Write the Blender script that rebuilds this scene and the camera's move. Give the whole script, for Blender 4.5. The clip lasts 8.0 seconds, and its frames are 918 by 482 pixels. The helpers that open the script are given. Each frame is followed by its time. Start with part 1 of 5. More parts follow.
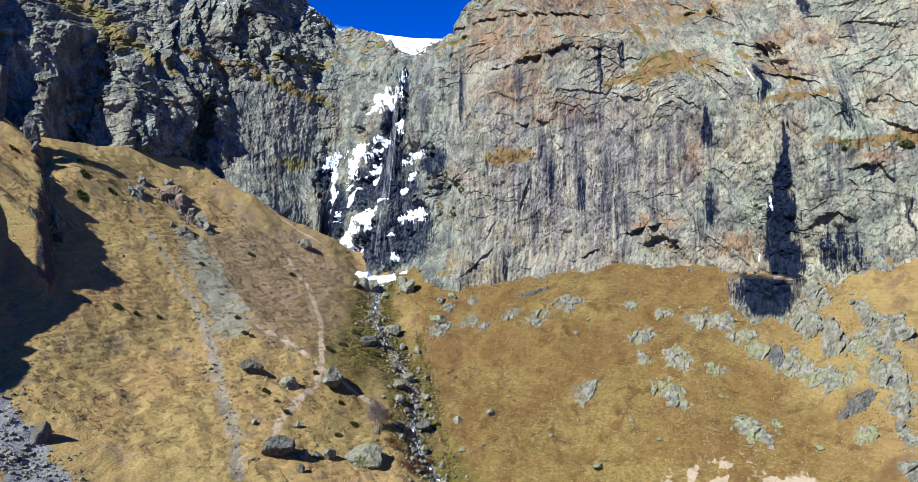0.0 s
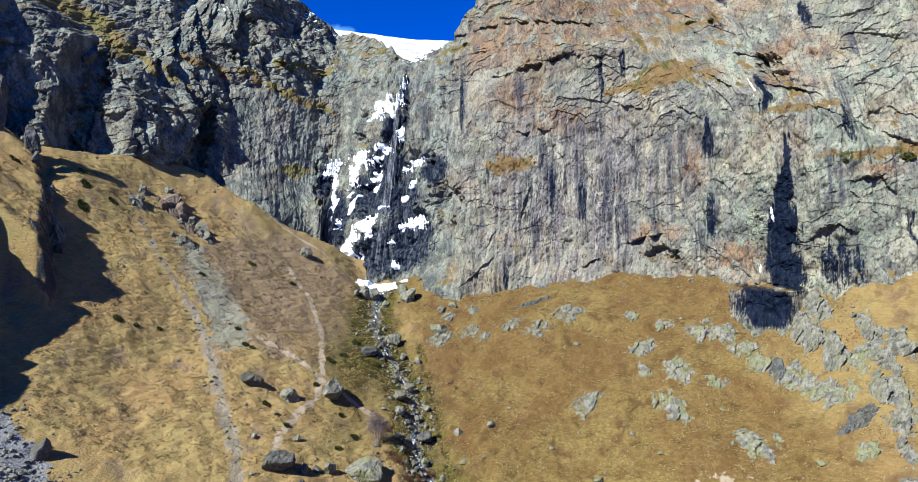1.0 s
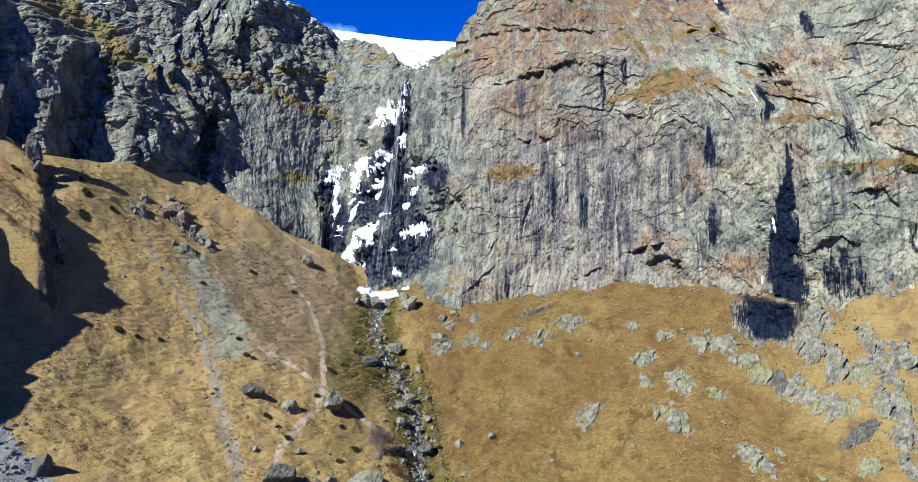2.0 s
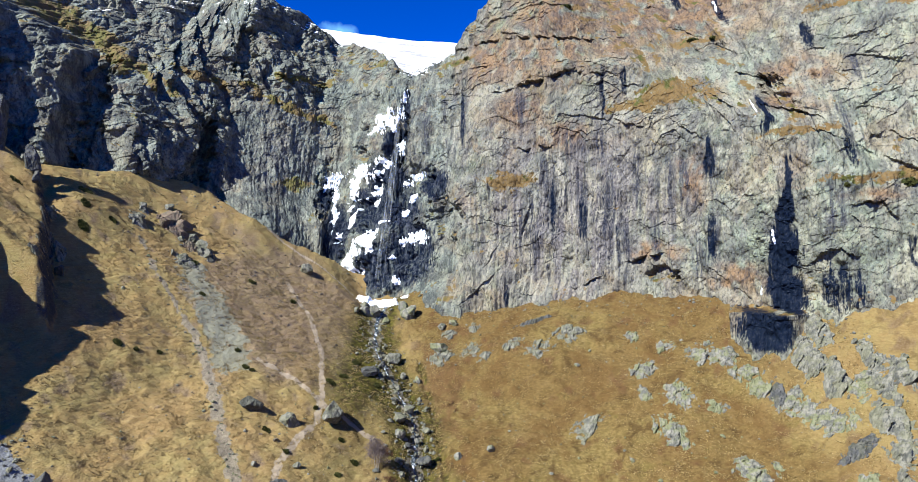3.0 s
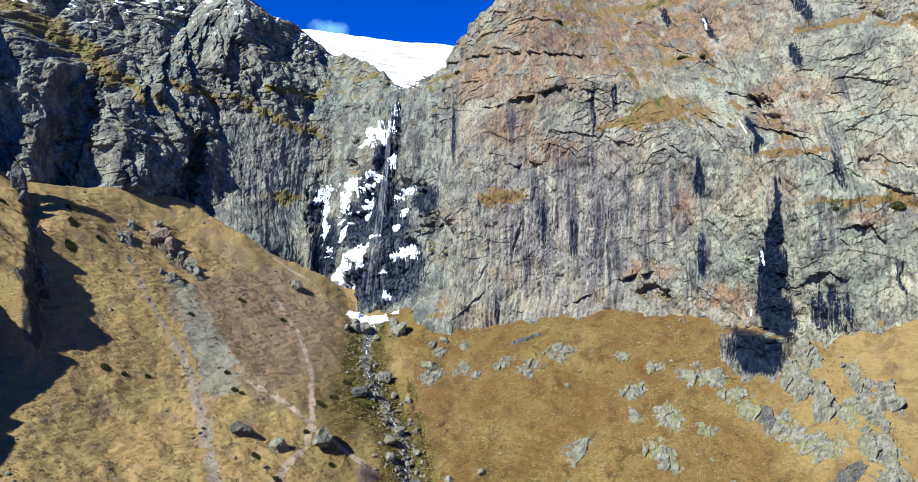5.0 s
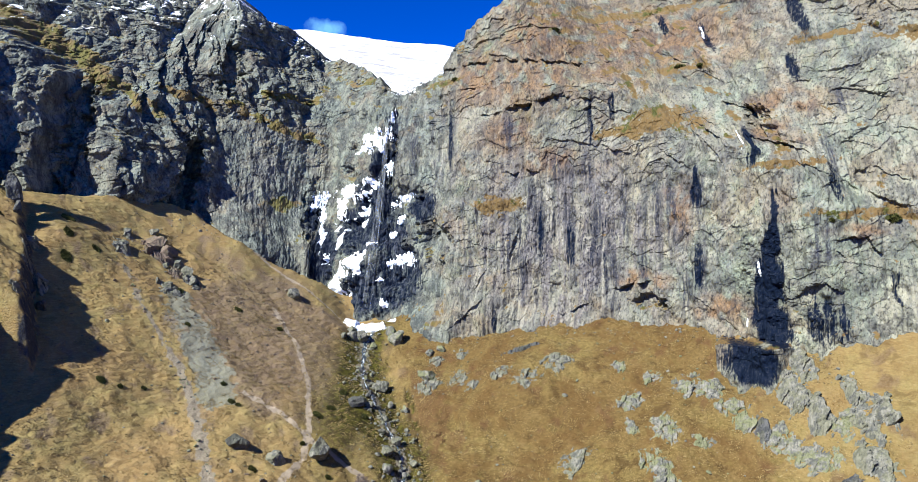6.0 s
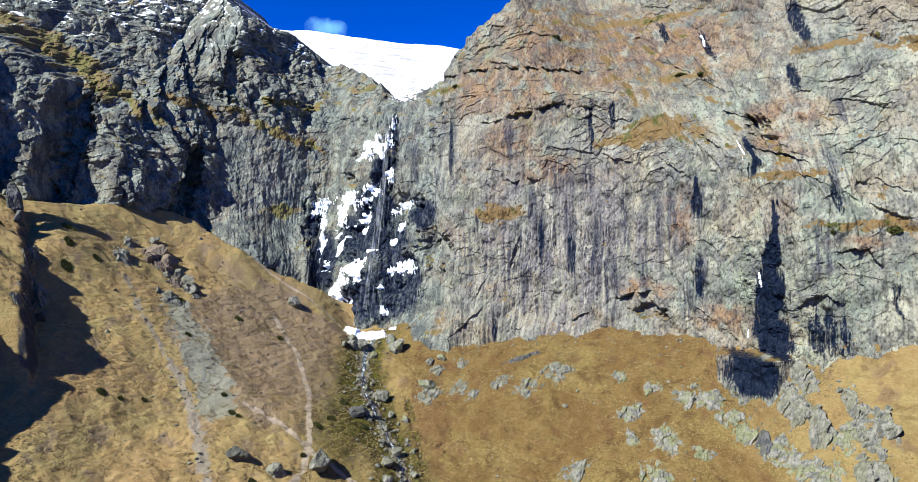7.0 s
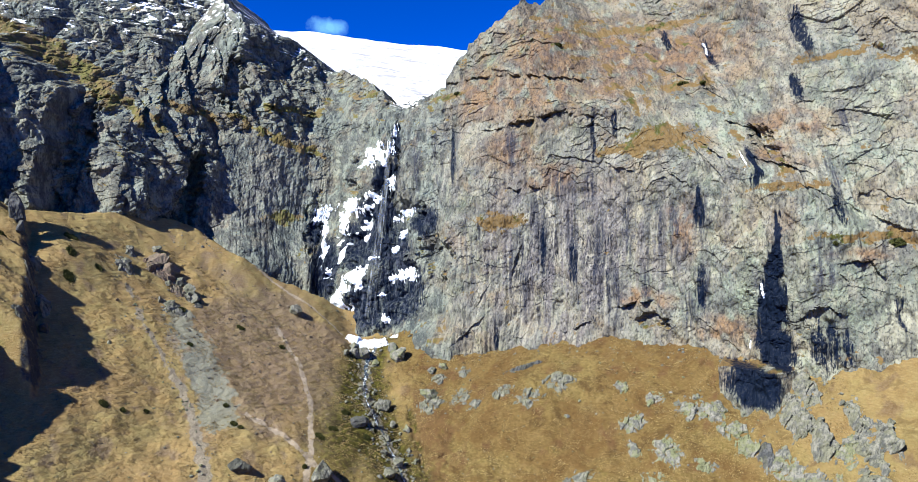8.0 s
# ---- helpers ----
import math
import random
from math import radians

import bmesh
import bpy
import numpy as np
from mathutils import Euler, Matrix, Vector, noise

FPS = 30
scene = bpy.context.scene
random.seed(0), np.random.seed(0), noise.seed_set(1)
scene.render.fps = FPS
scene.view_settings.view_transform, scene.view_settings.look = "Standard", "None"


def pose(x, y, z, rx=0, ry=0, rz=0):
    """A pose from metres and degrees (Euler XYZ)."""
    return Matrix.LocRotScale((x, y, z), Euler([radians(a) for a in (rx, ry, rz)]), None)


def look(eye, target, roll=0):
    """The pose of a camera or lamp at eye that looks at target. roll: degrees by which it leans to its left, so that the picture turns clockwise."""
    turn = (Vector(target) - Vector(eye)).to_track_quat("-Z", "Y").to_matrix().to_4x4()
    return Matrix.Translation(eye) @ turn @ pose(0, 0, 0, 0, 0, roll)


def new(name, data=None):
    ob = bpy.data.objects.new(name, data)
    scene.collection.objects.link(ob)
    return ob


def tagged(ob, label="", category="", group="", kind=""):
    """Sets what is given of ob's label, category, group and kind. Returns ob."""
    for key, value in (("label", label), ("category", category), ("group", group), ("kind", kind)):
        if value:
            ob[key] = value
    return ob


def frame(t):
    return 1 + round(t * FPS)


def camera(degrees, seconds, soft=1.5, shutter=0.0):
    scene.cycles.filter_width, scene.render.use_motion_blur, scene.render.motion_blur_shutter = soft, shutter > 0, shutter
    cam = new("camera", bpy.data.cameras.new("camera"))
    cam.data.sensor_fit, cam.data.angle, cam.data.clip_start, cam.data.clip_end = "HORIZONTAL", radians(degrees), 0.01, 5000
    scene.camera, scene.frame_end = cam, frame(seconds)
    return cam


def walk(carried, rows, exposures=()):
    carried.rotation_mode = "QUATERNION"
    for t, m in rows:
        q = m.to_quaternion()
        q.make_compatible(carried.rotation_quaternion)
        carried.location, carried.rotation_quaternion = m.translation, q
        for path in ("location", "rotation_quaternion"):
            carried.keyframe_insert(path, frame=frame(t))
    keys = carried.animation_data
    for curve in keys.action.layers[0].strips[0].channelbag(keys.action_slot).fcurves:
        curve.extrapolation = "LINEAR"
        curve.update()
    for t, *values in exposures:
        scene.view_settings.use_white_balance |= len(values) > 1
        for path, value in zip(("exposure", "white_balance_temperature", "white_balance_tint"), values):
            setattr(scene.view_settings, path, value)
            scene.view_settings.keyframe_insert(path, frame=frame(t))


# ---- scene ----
cam = camera(70.4, 8.0, soft=0.6)
METRES, EYE, TILT, LEAN, TURN = 38.5, 67.0, 0.0, 0.0, 0.0
ROWS = [
    (0.0, 0.0, 0.0, 0.0, -0.0, 0.0, -0.0),
    (0.5, -0.0008, 0.0045, 0.0561, 0.02, 0.01, -0.04),
    (1.0, -0.0014, 0.0083, 0.1192, 0.05, -0.0, -0.07),
    (1.5, -0.0022, 0.0111, 0.1773, 0.13, -0.03, -0.11),
    (3.0, 0.008, 0.0215, 0.374, 0.16, -0.14, -0.19),
    (3.5, 0.0128, 0.0246, 0.434, -0.02, -0.18, -0.19),
    (4.0, 0.011, 0.0285, 0.4957, -0.27, -0.2, -0.2),
    (4.5, 0.0086, 0.0318, 0.5589, -0.45, -0.23, -0.22),
    (6.0, 0.0105, 0.0401, 0.7497, -0.88, -0.35, -0.27),
    (6.5, 0.0128, 0.0429, 0.8123, -0.87, -0.39, -0.3),
    (7.0, 0.0091, 0.0458, 0.8737, -0.84, -0.41, -0.31),
    (7.5, 0.0056, 0.0484, 0.9357, -0.79, -0.43, -0.32),
    (8.0, 0.001, 0.0515, 0.9972, -0.73, -0.46, -0.34),
]
walk(cam, [(t, pose(0, 0, EYE, TILT, LEAN, TURN) @ pose(METRES * x, METRES * y, METRES * z, 90 + pitch, roll, yaw)) for t, x, y, z, yaw, pitch, roll in ROWS], [(0.0, 1.27), (8.0, 1.27)])

# ---- light ----
SUN_FROM = Vector((-0.74, -0.673, 0.0)).normalized()
SUN_HEIGHT = radians(42)
world = bpy.data.worlds.new("sky")
scene.world = world
world.use_nodes = True
wn, wl = world.node_tree.nodes, world.node_tree.links
sky = wn.new("ShaderNodeTexSky")
sky.sky_type, sky.sun_disc = "NISHITA", False
sky.sun_elevation = SUN_HEIGHT
sky.sun_rotation = math.atan2(SUN_FROM.x, SUN_FROM.y)
sky.altitude, sky.air_density, sky.dust_density, sky.ozone_density = 1900, 0.22, 0.0, 3.0
deep = wn.new("ShaderNodeHueSaturation")
deep.inputs["Saturation"].default_value = 1.4
wl.new(sky.outputs["Color"], deep.inputs["Color"])
# a small thin cloud over the snowy summit
way = wn.new("ShaderNodeTexCoord")
cloud_at = wn.new("ShaderNodeVectorMath")
cloud_at.operation = "SUBTRACT"
cloud_at.inputs[1].default_value = Vector((-0.172, 0.92, 0.293)).normalized()
wl.new(way.outputs["Generated"], cloud_at.inputs[0])
cloud_size = wn.new("ShaderNodeVectorMath")
cloud_size.operation = "MULTIPLY"
cloud_size.inputs[1].default_value = (29, 29, 62)
wl.new(cloud_at.outputs[0], cloud_size.inputs[0])
cloud_far = wn.new("ShaderNodeVectorMath")
cloud_far.operation = "LENGTH"
wl.new(cloud_size.outputs[0], cloud_far.inputs[0])
puff = wn.new("ShaderNodeTexNoise")
puff.inputs["Scale"].default_value = 42
puff.inputs["Detail"].default_value = 6
wl.new(way.outputs["Generated"], puff.inputs["Vector"])
cloud_sum = wn.new("ShaderNodeMath")
cloud_sum.operation = "MULTIPLY_ADD"
cloud_sum.inputs[1].default_value = -1.0
wl.new(cloud_far.outputs["Value"], cloud_sum.inputs[0])
puff_gain = wn.new("ShaderNodeMath")
puff_gain.operation = "MULTIPLY"
puff_gain.inputs[1].default_value = 1.9
wl.new(puff.outputs["Fac"], puff_gain.inputs[0])
wl.new(puff_gain.outputs[0], cloud_sum.inputs[2])
cloud_ramp = wn.new("ShaderNodeMapRange")
cloud_ramp.inputs["From Min"].default_value = 0.05
cloud_ramp.inputs["From Max"].default_value = 0.9
cloud_ramp.inputs["To Max"].default_value = 0.42
wl.new(cloud_sum.outputs[0], cloud_ramp.inputs["Value"])
cloud_mix = wn.new("ShaderNodeMix")
cloud_mix.data_type = "RGBA"
wl.new(cloud_ramp.outputs[0], cloud_mix.inputs["Factor"])
tint = wn.new("ShaderNodeMix")
tint.data_type, tint.blend_type = "RGBA", "MULTIPLY"
tint.inputs["Factor"].default_value = 1.0
tint.inputs[7].default_value = (0.03, 1.55, 2.9, 1)
wl.new(deep.outputs["Color"], tint.inputs[6])
wl.new(tint.outputs[2], cloud_mix.inputs[6])
cloud_mix.inputs[7].default_value = (3.0, 7.6, 11, 1)
back = wn["Background"]
back.inputs["Strength"].default_value = 0.080
wl.new(cloud_mix.outputs[2], back.inputs["Color"])

sun_data = bpy.data.lights.new("sun", "SUN")
sun_data.energy, sun_data.angle, sun_data.color = 5.0, radians(0.53), (0.98, 0.99, 0.945)
sun = new("sun", sun_data)
sun.matrix_world = look(SUN_FROM * 300 * math.cos(SUN_HEIGHT) + Vector((0, 0, 300 * math.sin(SUN_HEIGHT))), (0, 0, 0))


# ---- noise ----
def lattice(ix, iy, seed):
    ix, iy = np.atleast_1d(ix).astype(np.int64), np.atleast_1d(iy).astype(np.int64)
    n = ix * 374761393 + iy * 668265263 + seed * 974711
    n = n & 0xFFFFFFFF
    n = ((n ^ (n >> 13)) * 1274126177) & 0xFFFFFFFF
    n = ((n ^ (n >> 16)) * 1103515245) & 0xFFFFFFFF
    return ((n ^ (n >> 15)) & 0xFFFF) / 65536.0


def grain(x, y, seed=0):
    """Smooth noise, about -1 to 1."""
    fx, fy = np.floor(x), np.floor(y)
    u, v = x - fx, y - fy
    total = 0
    su, sv = u * u * u * (u * (u * 6 - 15) + 10), v * v * v * (v * (v * 6 - 15) + 10)
    for i in (0, 1):
        for j in (0, 1):
            a = lattice(fx + i, fy + j, seed) * (2 * np.pi)
            w = (su if i else 1 - su) * (sv if j else 1 - sv)
            total = total + w * (np.cos(a) * (u - i) + np.sin(a) * (v - j))
    return total * 1.5


def fbm(x, y, octaves=4, seed=0, gain=0.5):
    total, a = 0, 1.0
    for o in range(octaves):
        total = total + a * grain(x * 2 ** o, y * 2 ** o, seed + 17 * o)
        a *= gain
    return total


def ridged(x, y, octaves=3, seed=0):
    total, a = 0, 1.0
    for o in range(octaves):
        total = total + a * (1 - 2 * np.abs(grain(x * 2 ** o, y * 2 ** o, seed + 13 * o)))
        a *= 0.5
    return total


def cells(x, y, seed=0):
    """Nearest and second nearest distance to scattered points, the nearest one's random number, and the offset to it."""
    fx, fy = np.floor(x), np.floor(y)
    one, two = np.full(x.shape, 9.0), np.full(x.shape, 9.0)
    num, dx, dy = np.zeros(x.shape), np.zeros(x.shape), np.zeros(x.shape)
    for i in (-1, 0, 1):
        for j in (-1, 0, 1):
            px = fx + i + lattice(fx + i, fy + j, seed)
            py = fy + j + lattice(fx + i, fy + j, seed + 5)
            d = np.hypot(px - x, py - y)
            near = d < one
            two = np.where(near, one, np.minimum(two, d))
            num = np.where(near, lattice(fx + i, fy + j, seed + 9), num)
            dx, dy = np.where(near, x - px, dx), np.where(near, y - py, dy)
            one = np.where(near, d, one)
    return one, two, num, dx, dy


def step(x, a, b):
    t = np.clip((x - a) / (b - a), 0, 1)
    return t * t * (3 - 2 * t)


def bump_at(x, y, cx, cy, wx, wy):
    return np.exp(-(((x - cx) / wx) ** 2 + ((y - cy) / wy) ** 2))


# ---- materials ----
def nodes_of(name):
    m = bpy.data.materials.new(name)
    m.use_nodes = True
    return m, m.node_tree.nodes, m.node_tree.links, m.node_tree.nodes["Principled BSDF"]


class Paint:
    """A small helper to chain shader nodes."""

    def __init__(self, name, rough=0.9, specular=0.3):
        self.m, self.n, self.l, self.b = nodes_of(name)
        self.b.inputs["Roughness"].default_value = rough
        self.b.inputs["Specular IOR Level"].default_value = specular
        self.where = self.n.new("ShaderNodeNewGeometry").outputs["Position"]
        self.height = None

    def noise(self, scale, stretch=(1, 1, 1), detail=4, rough=0.55, offset=0.0, distort=0.0):
        mp = self.n.new("ShaderNodeMapping")
        mp.inputs["Scale"].default_value = stretch
        mp.inputs["Location"].default_value = (offset, offset * 0.7, offset * 1.3)
        self.l.new(self.where, mp.inputs["Vector"])
        t = self.n.new("ShaderNodeTexNoise")
        t.inputs["Scale"].default_value, t.inputs["Detail"].default_value = scale, detail
        t.inputs["Roughness"].default_value, t.inputs["Distortion"].default_value = rough, distort
        self.l.new(mp.outputs[0], t.inputs["Vector"])
        return t.outputs["Fac"]

    def cracks(self, scale, stretch=(1, 1, 1), turn=0.0, bend=2.5):
        wave = self.n.new("ShaderNodeTexNoise")
        wave.inputs["Scale"].default_value, wave.inputs["Detail"].default_value = 0.16, 4
        self.l.new(self.where, wave.inputs["Vector"])
        sway = self.n.new("ShaderNodeVectorMath")
        sway.operation = "MULTIPLY_ADD"
        sway.inputs[1].default_value = (bend * 2, bend * 2, bend * 2)
        self.l.new(wave.outputs["Color"], sway.inputs[0])
        self.l.new(self.where, sway.inputs[2])
        mp = self.n.new("ShaderNodeMapping")
        mp.inputs["Scale"].default_value = stretch
        mp.inputs["Rotation"].default_value = (0, turn, 0)
        self.l.new(sway.outputs[0], mp.inputs["Vector"])
        t = self.n.new("ShaderNodeTexVoronoi")
        t.feature = "DISTANCE_TO_EDGE"
        t.inputs["Scale"].default_value = scale
        self.l.new(mp.outputs[0], t.inputs["Vector"])
        return t.outputs["Distance"]

    def attribute(self, name):
        a = self.n.new("ShaderNodeAttribute")
        a.attribute_name = name
        return a.outputs["Fac"]

    def span(self, value, lo, hi, to_lo=0.0, to_hi=1.0):
        r = self.n.new("ShaderNodeMapRange")
        r.interpolation_type = "SMOOTHSTEP"
        for key, v in (("From Min", lo), ("From Max", hi), ("To Min", to_lo), ("To Max", to_hi)):
            r.inputs[key].default_value = v
        self.l.new(value, r.inputs["Value"])
        return r.outputs[0]

    def maths(self, op, a, b):
        k = self.n.new("ShaderNodeMath")
        k.operation = op
        for i, v in enumerate((a, b)):
            if isinstance(v, (int, float)):
                k.inputs[i].default_value = v
            else:
                self.l.new(v, k.inputs[i])
        return k.outputs[0]

    def mix(self, factor, a, b, blend="MIX"):
        x = self.n.new("ShaderNodeMix")
        x.data_type, x.blend_type = "RGBA", blend
        for i, v in ((0, factor), (6, a), (7, b)):
            if isinstance(v, tuple):
                x.inputs[i].default_value = (*v, 1)
            elif isinstance(v, (int, float)):
                x.inputs[i].default_value = v
            else:
                self.l.new(v, x.inputs[i])
        return x.outputs[2]

    def relief(self, value, distance, strength=1.0):
        k = self.n.new("ShaderNodeBump")
        k.inputs["Distance"].default_value, k.inputs["Strength"].default_value = distance, strength
        self.l.new(value, k.inputs["Height"])
        if self.height is not None:
            self.l.new(self.height, k.inputs["Normal"])
        self.height = k.outputs[0]

    def level(self):
        """Height above the sea of the valley, as a value."""
        x = self.n.new("ShaderNodeSeparateXYZ")
        self.l.new(self.where, x.inputs[0])
        return x.outputs[2]

    def done(self, colour, rough=None, deepen=1.0):
        if deepen < 1.0:
            colour = self.mix(1.0, colour, (deepen, deepen, deepen), "MULTIPLY")
        if isinstance(colour, tuple):
            self.b.inputs["Base Color"].default_value = (*colour, 1)
        else:
            self.l.new(colour, self.b.inputs["Base Color"])
        if self.height is not None:
            self.l.new(self.height, self.b.inputs["Normal"])
        if rough is not None:
            self.l.new(rough, self.b.inputs["Roughness"])
        return self.m


def grass_colour(p):
    big = p.span(p.noise(0.035, detail=5), 0.35, 0.65)
    clump = p.noise(0.8, (0.6, 0.6, 2.6), detail=4, rough=0.65, offset=9)
    c = p.mix(big, (0.440, 0.298, 0.130), (0.430, 0.340, 0.138))
    c = p.mix(p.maths("MULTIPLY", p.span(p.noise(0.16, detail=7, rough=0.7, offset=3), 0.42, 0.60), 0.5), c, (0.400, 0.250, 0.105))
    c = p.mix(p.maths("MULTIPLY", p.span(clump, 0.48, 0.62), 0.13), c, (0.200, 0.128, 0.044))
    c = p.mix(p.maths("MULTIPLY", p.span(p.noise(1.0, (0.10, 0.10, 1.5), detail=5, rough=0.7, offset=15, distort=0.3), 0.50, 0.60), 0.16), c, (0.215, 0.140, 0.050))
    c = p.mix(p.maths("MULTIPLY", p.span(clump, 0.36, 0.47, 1, 0), 0.35), c, (0.600, 0.465, 0.230))
    return p.mix(p.maths("MULTIPLY", p.span(p.noise(3.4, detail=4, rough=0.8, offset=51), 0.53, 0.64), 0.34), c, (0.150, 0.095, 0.034))


def cliff_material():
    p = Paint("cliff_rock", 0.9, 0.2)
    # grey, beige and lilac bands that run down the wall
    runs = p.noise(0.13, (1, 1, 0.09), detail=7, rough=0.62, distort=0.3)
    thin = p.noise(0.5, (1, 1, 0.032), detail=7, rough=0.70, offset=5, distort=0.2)
    patch = p.noise(0.04, (1, 1, 0.8), detail=8, rough=0.65, offset=11, distort=0.6)
    warm = p.noise(0.055, (1, 1, 1.2), detail=9, rough=0.7, offset=21, distort=0.8)
    speck = p.noise(1.1, (1, 1, 0.6), detail=6, rough=0.75, offset=31)
    mott = p.noise(0.16, (1, 1, 0.5), detail=8, rough=0.66, offset=61, distort=0.4)
    lichen = p.noise(0.05, (1, 1, 0.6), detail=9, rough=0.7, offset=41, distort=0.5)
    streaky = p.attribute("violet")
    c = p.mix(p.span(patch, 0.40, 0.60), (0.238, 0.250, 0.215), (0.385, 0.375, 0.290))
    c = p.mix(p.maths("MULTIPLY", streaky, 0.6), c, p.mix(p.span(patch, 0.40, 0.60), (0.320, 0.305, 0.300), (0.450, 0.418, 0.375)))
    c = p.mix(p.maths("MULTIPLY", p.span(lichen, 0.50, 0.62), p.span(p.maths("MAXIMUM", streaky, p.attribute("dark")), 0, 0.8, 0.75, 0.15)), c, (0.270, 0.300, 0.165))
    c = p.mix(p.maths("MULTIPLY", p.span(warm, 0.51, 0.63), p.span(streaky, 0, 1, 0.75, 0.35)), c, (0.300, 0.205, 0.118))
    c = p.mix(p.attribute("pale"), c, p.mix(p.span(patch, 0.42, 0.58), (0.385, 0.455, 0.350), (0.480, 0.475, 0.365)))
    tone = p.span(p.attribute("tone"), 0.22, 0.78, 0.0, 1.0)
    plain = p.span(streaky, 0.1, 0.9, 1.0, 0.45)
    c = p.mix(p.maths("MULTIPLY", plain, p.span(tone, 0.0, 0.5, 0.65, 0.0)), c, (0.100, 0.102, 0.098))
    c = p.mix(p.maths("MULTIPLY", plain, p.span(tone, 0.5, 1.0, 0.0, 0.35)), c, (0.480, 0.465, 0.390))
    c = p.mix(p.maths("MULTIPLY", plain, p.span(p.attribute("hue"), 0.57, 0.72, 0.0, 0.45)), c, (0.250, 0.168, 0.100))
    c = p.mix(p.maths("MULTIPLY", plain, p.span(p.attribute("hue"), 0.28, 0.44, 0.40, 0.0)), c, (0.215, 0.262, 0.215))
    c = p.mix(p.maths("MULTIPLY", p.span(mott, 0.50, 0.60), 0.55), c, (0.135, 0.138, 0.135))
    c = p.mix(p.maths("MULTIPLY", p.span(mott, 0.36, 0.47, 1, 0), 0.5), c, (0.420, 0.405, 0.325))
    c = p.mix(p.maths("MULTIPLY", p.span(runs, 0.46, 0.55), p.span(streaky, 0, 1, 0.12, 0.75)), c, (0.225, 0.205, 0.225))
    c = p.mix(p.maths("MULTIPLY", p.attribute("rust"), 0.95), c, p.mix(p.span(mott, 0.42, 0.58), (0.315, 0.190, 0.102), (0.180, 0.118, 0.088)))
    # grey-teal west rock; shade of its steps is put into the darker tone
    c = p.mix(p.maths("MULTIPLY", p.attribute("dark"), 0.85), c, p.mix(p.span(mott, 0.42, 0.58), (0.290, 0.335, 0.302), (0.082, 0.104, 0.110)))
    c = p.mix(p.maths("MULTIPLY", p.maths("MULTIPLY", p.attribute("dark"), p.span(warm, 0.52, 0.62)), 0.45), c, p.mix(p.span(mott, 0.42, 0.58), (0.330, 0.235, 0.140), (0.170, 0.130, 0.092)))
    streak2 = p.maths("MULTIPLY", p.span(streaky, 0, 1, 0.15, 1.0), p.span(p.noise(0.045, (1, 1, 0.5), detail=4, offset=83), 0.40, 0.58, 0.25, 1.0))
    c = p.mix(p.maths("MULTIPLY", p.maths("MULTIPLY", p.span(thin, 0.535, 0.595), p.span(runs, 0.42, 0.56, 0.2, 1.0)), p.maths("MULTIPLY", streak2, 0.45)), c, (0.034, 0.034, 0.054))
    c = p.mix(p.maths("MULTIPLY", p.maths("MULTIPLY", p.span(thin, 0.40, 0.46, 1, 0), p.span(runs, 0.40, 0.56, 0.1, 0.8)), streak2), c, (0.470, 0.445, 0.385))
    frayed = p.span(p.noise(1.6, (1, 1, 0.10), detail=6, rough=0.7, offset=101), 0.36, 0.58, 0.40, 1.0)
    c = p.mix(p.maths("MULTIPLY", p.maths("MULTIPLY", p.attribute("streak"), frayed), 1.0), c, (0.040, 0.046, 0.076))
    c = p.mix(p.maths("MULTIPLY", p.maths("MULTIPLY", p.attribute("cream"), frayed), 0.75), c, (0.550, 0.525, 0.440))
    c = p.mix(p.maths("MULTIPLY", p.span(speck, 0.53, 0.61), 0.85), c, (0.045, 0.045, 0.050))
    open_here = p.span(p.noise(0.06, detail=5, offset=93), 0.49, 0.60)
    split = p.maths("MAXIMUM", p.span(p.cracks(0.075, (1, 1, 0.7), 0.6), 0.0, 0.035, 1, 0), p.maths("MULTIPLY", p.span(p.cracks(0.21, (1, 1, 0.55), -0.4), 0.0, 0.05, 1, 0), 0.8))
    c = p.mix(p.maths("MULTIPLY", p.maths("MULTIPLY", split, open_here), 0.6), c, (0.030, 0.030, 0.036))
    c = p.mix(p.maths("MULTIPLY", p.span(speck, 0.34, 0.44, 1, 0), 0.4), c, (0.52, 0.495, 0.42))
    g = p.span(p.maths("ADD", p.attribute("grass"), p.maths("MULTIPLY", p.maths("SUBTRACT", p.noise(0.8, detail=7, rough=0.75, offset=2), 0.5), 2.4)), 0.45, 0.75)
    leafy = p.mix(p.span(p.noise(0.12, detail=4, offset=71), 0.55, 0.65), p.mix(0.8, grass_colour(p), (0.170, 0.108, 0.042)), (0.100, 0.105, 0.024))
    leafy = p.mix(p.maths("MULTIPLY", p.attribute("dark"), 0.8), leafy, p.mix(p.span(mott, 0.44, 0.56), (0.170, 0.172, 0.052), (0.240, 0.178, 0.095)))
    c = p.mix(g, c, leafy)
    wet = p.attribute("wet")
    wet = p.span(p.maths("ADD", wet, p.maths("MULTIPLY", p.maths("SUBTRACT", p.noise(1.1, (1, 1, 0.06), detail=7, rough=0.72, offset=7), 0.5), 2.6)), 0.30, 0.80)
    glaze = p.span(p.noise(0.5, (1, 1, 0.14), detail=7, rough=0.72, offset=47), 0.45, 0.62)
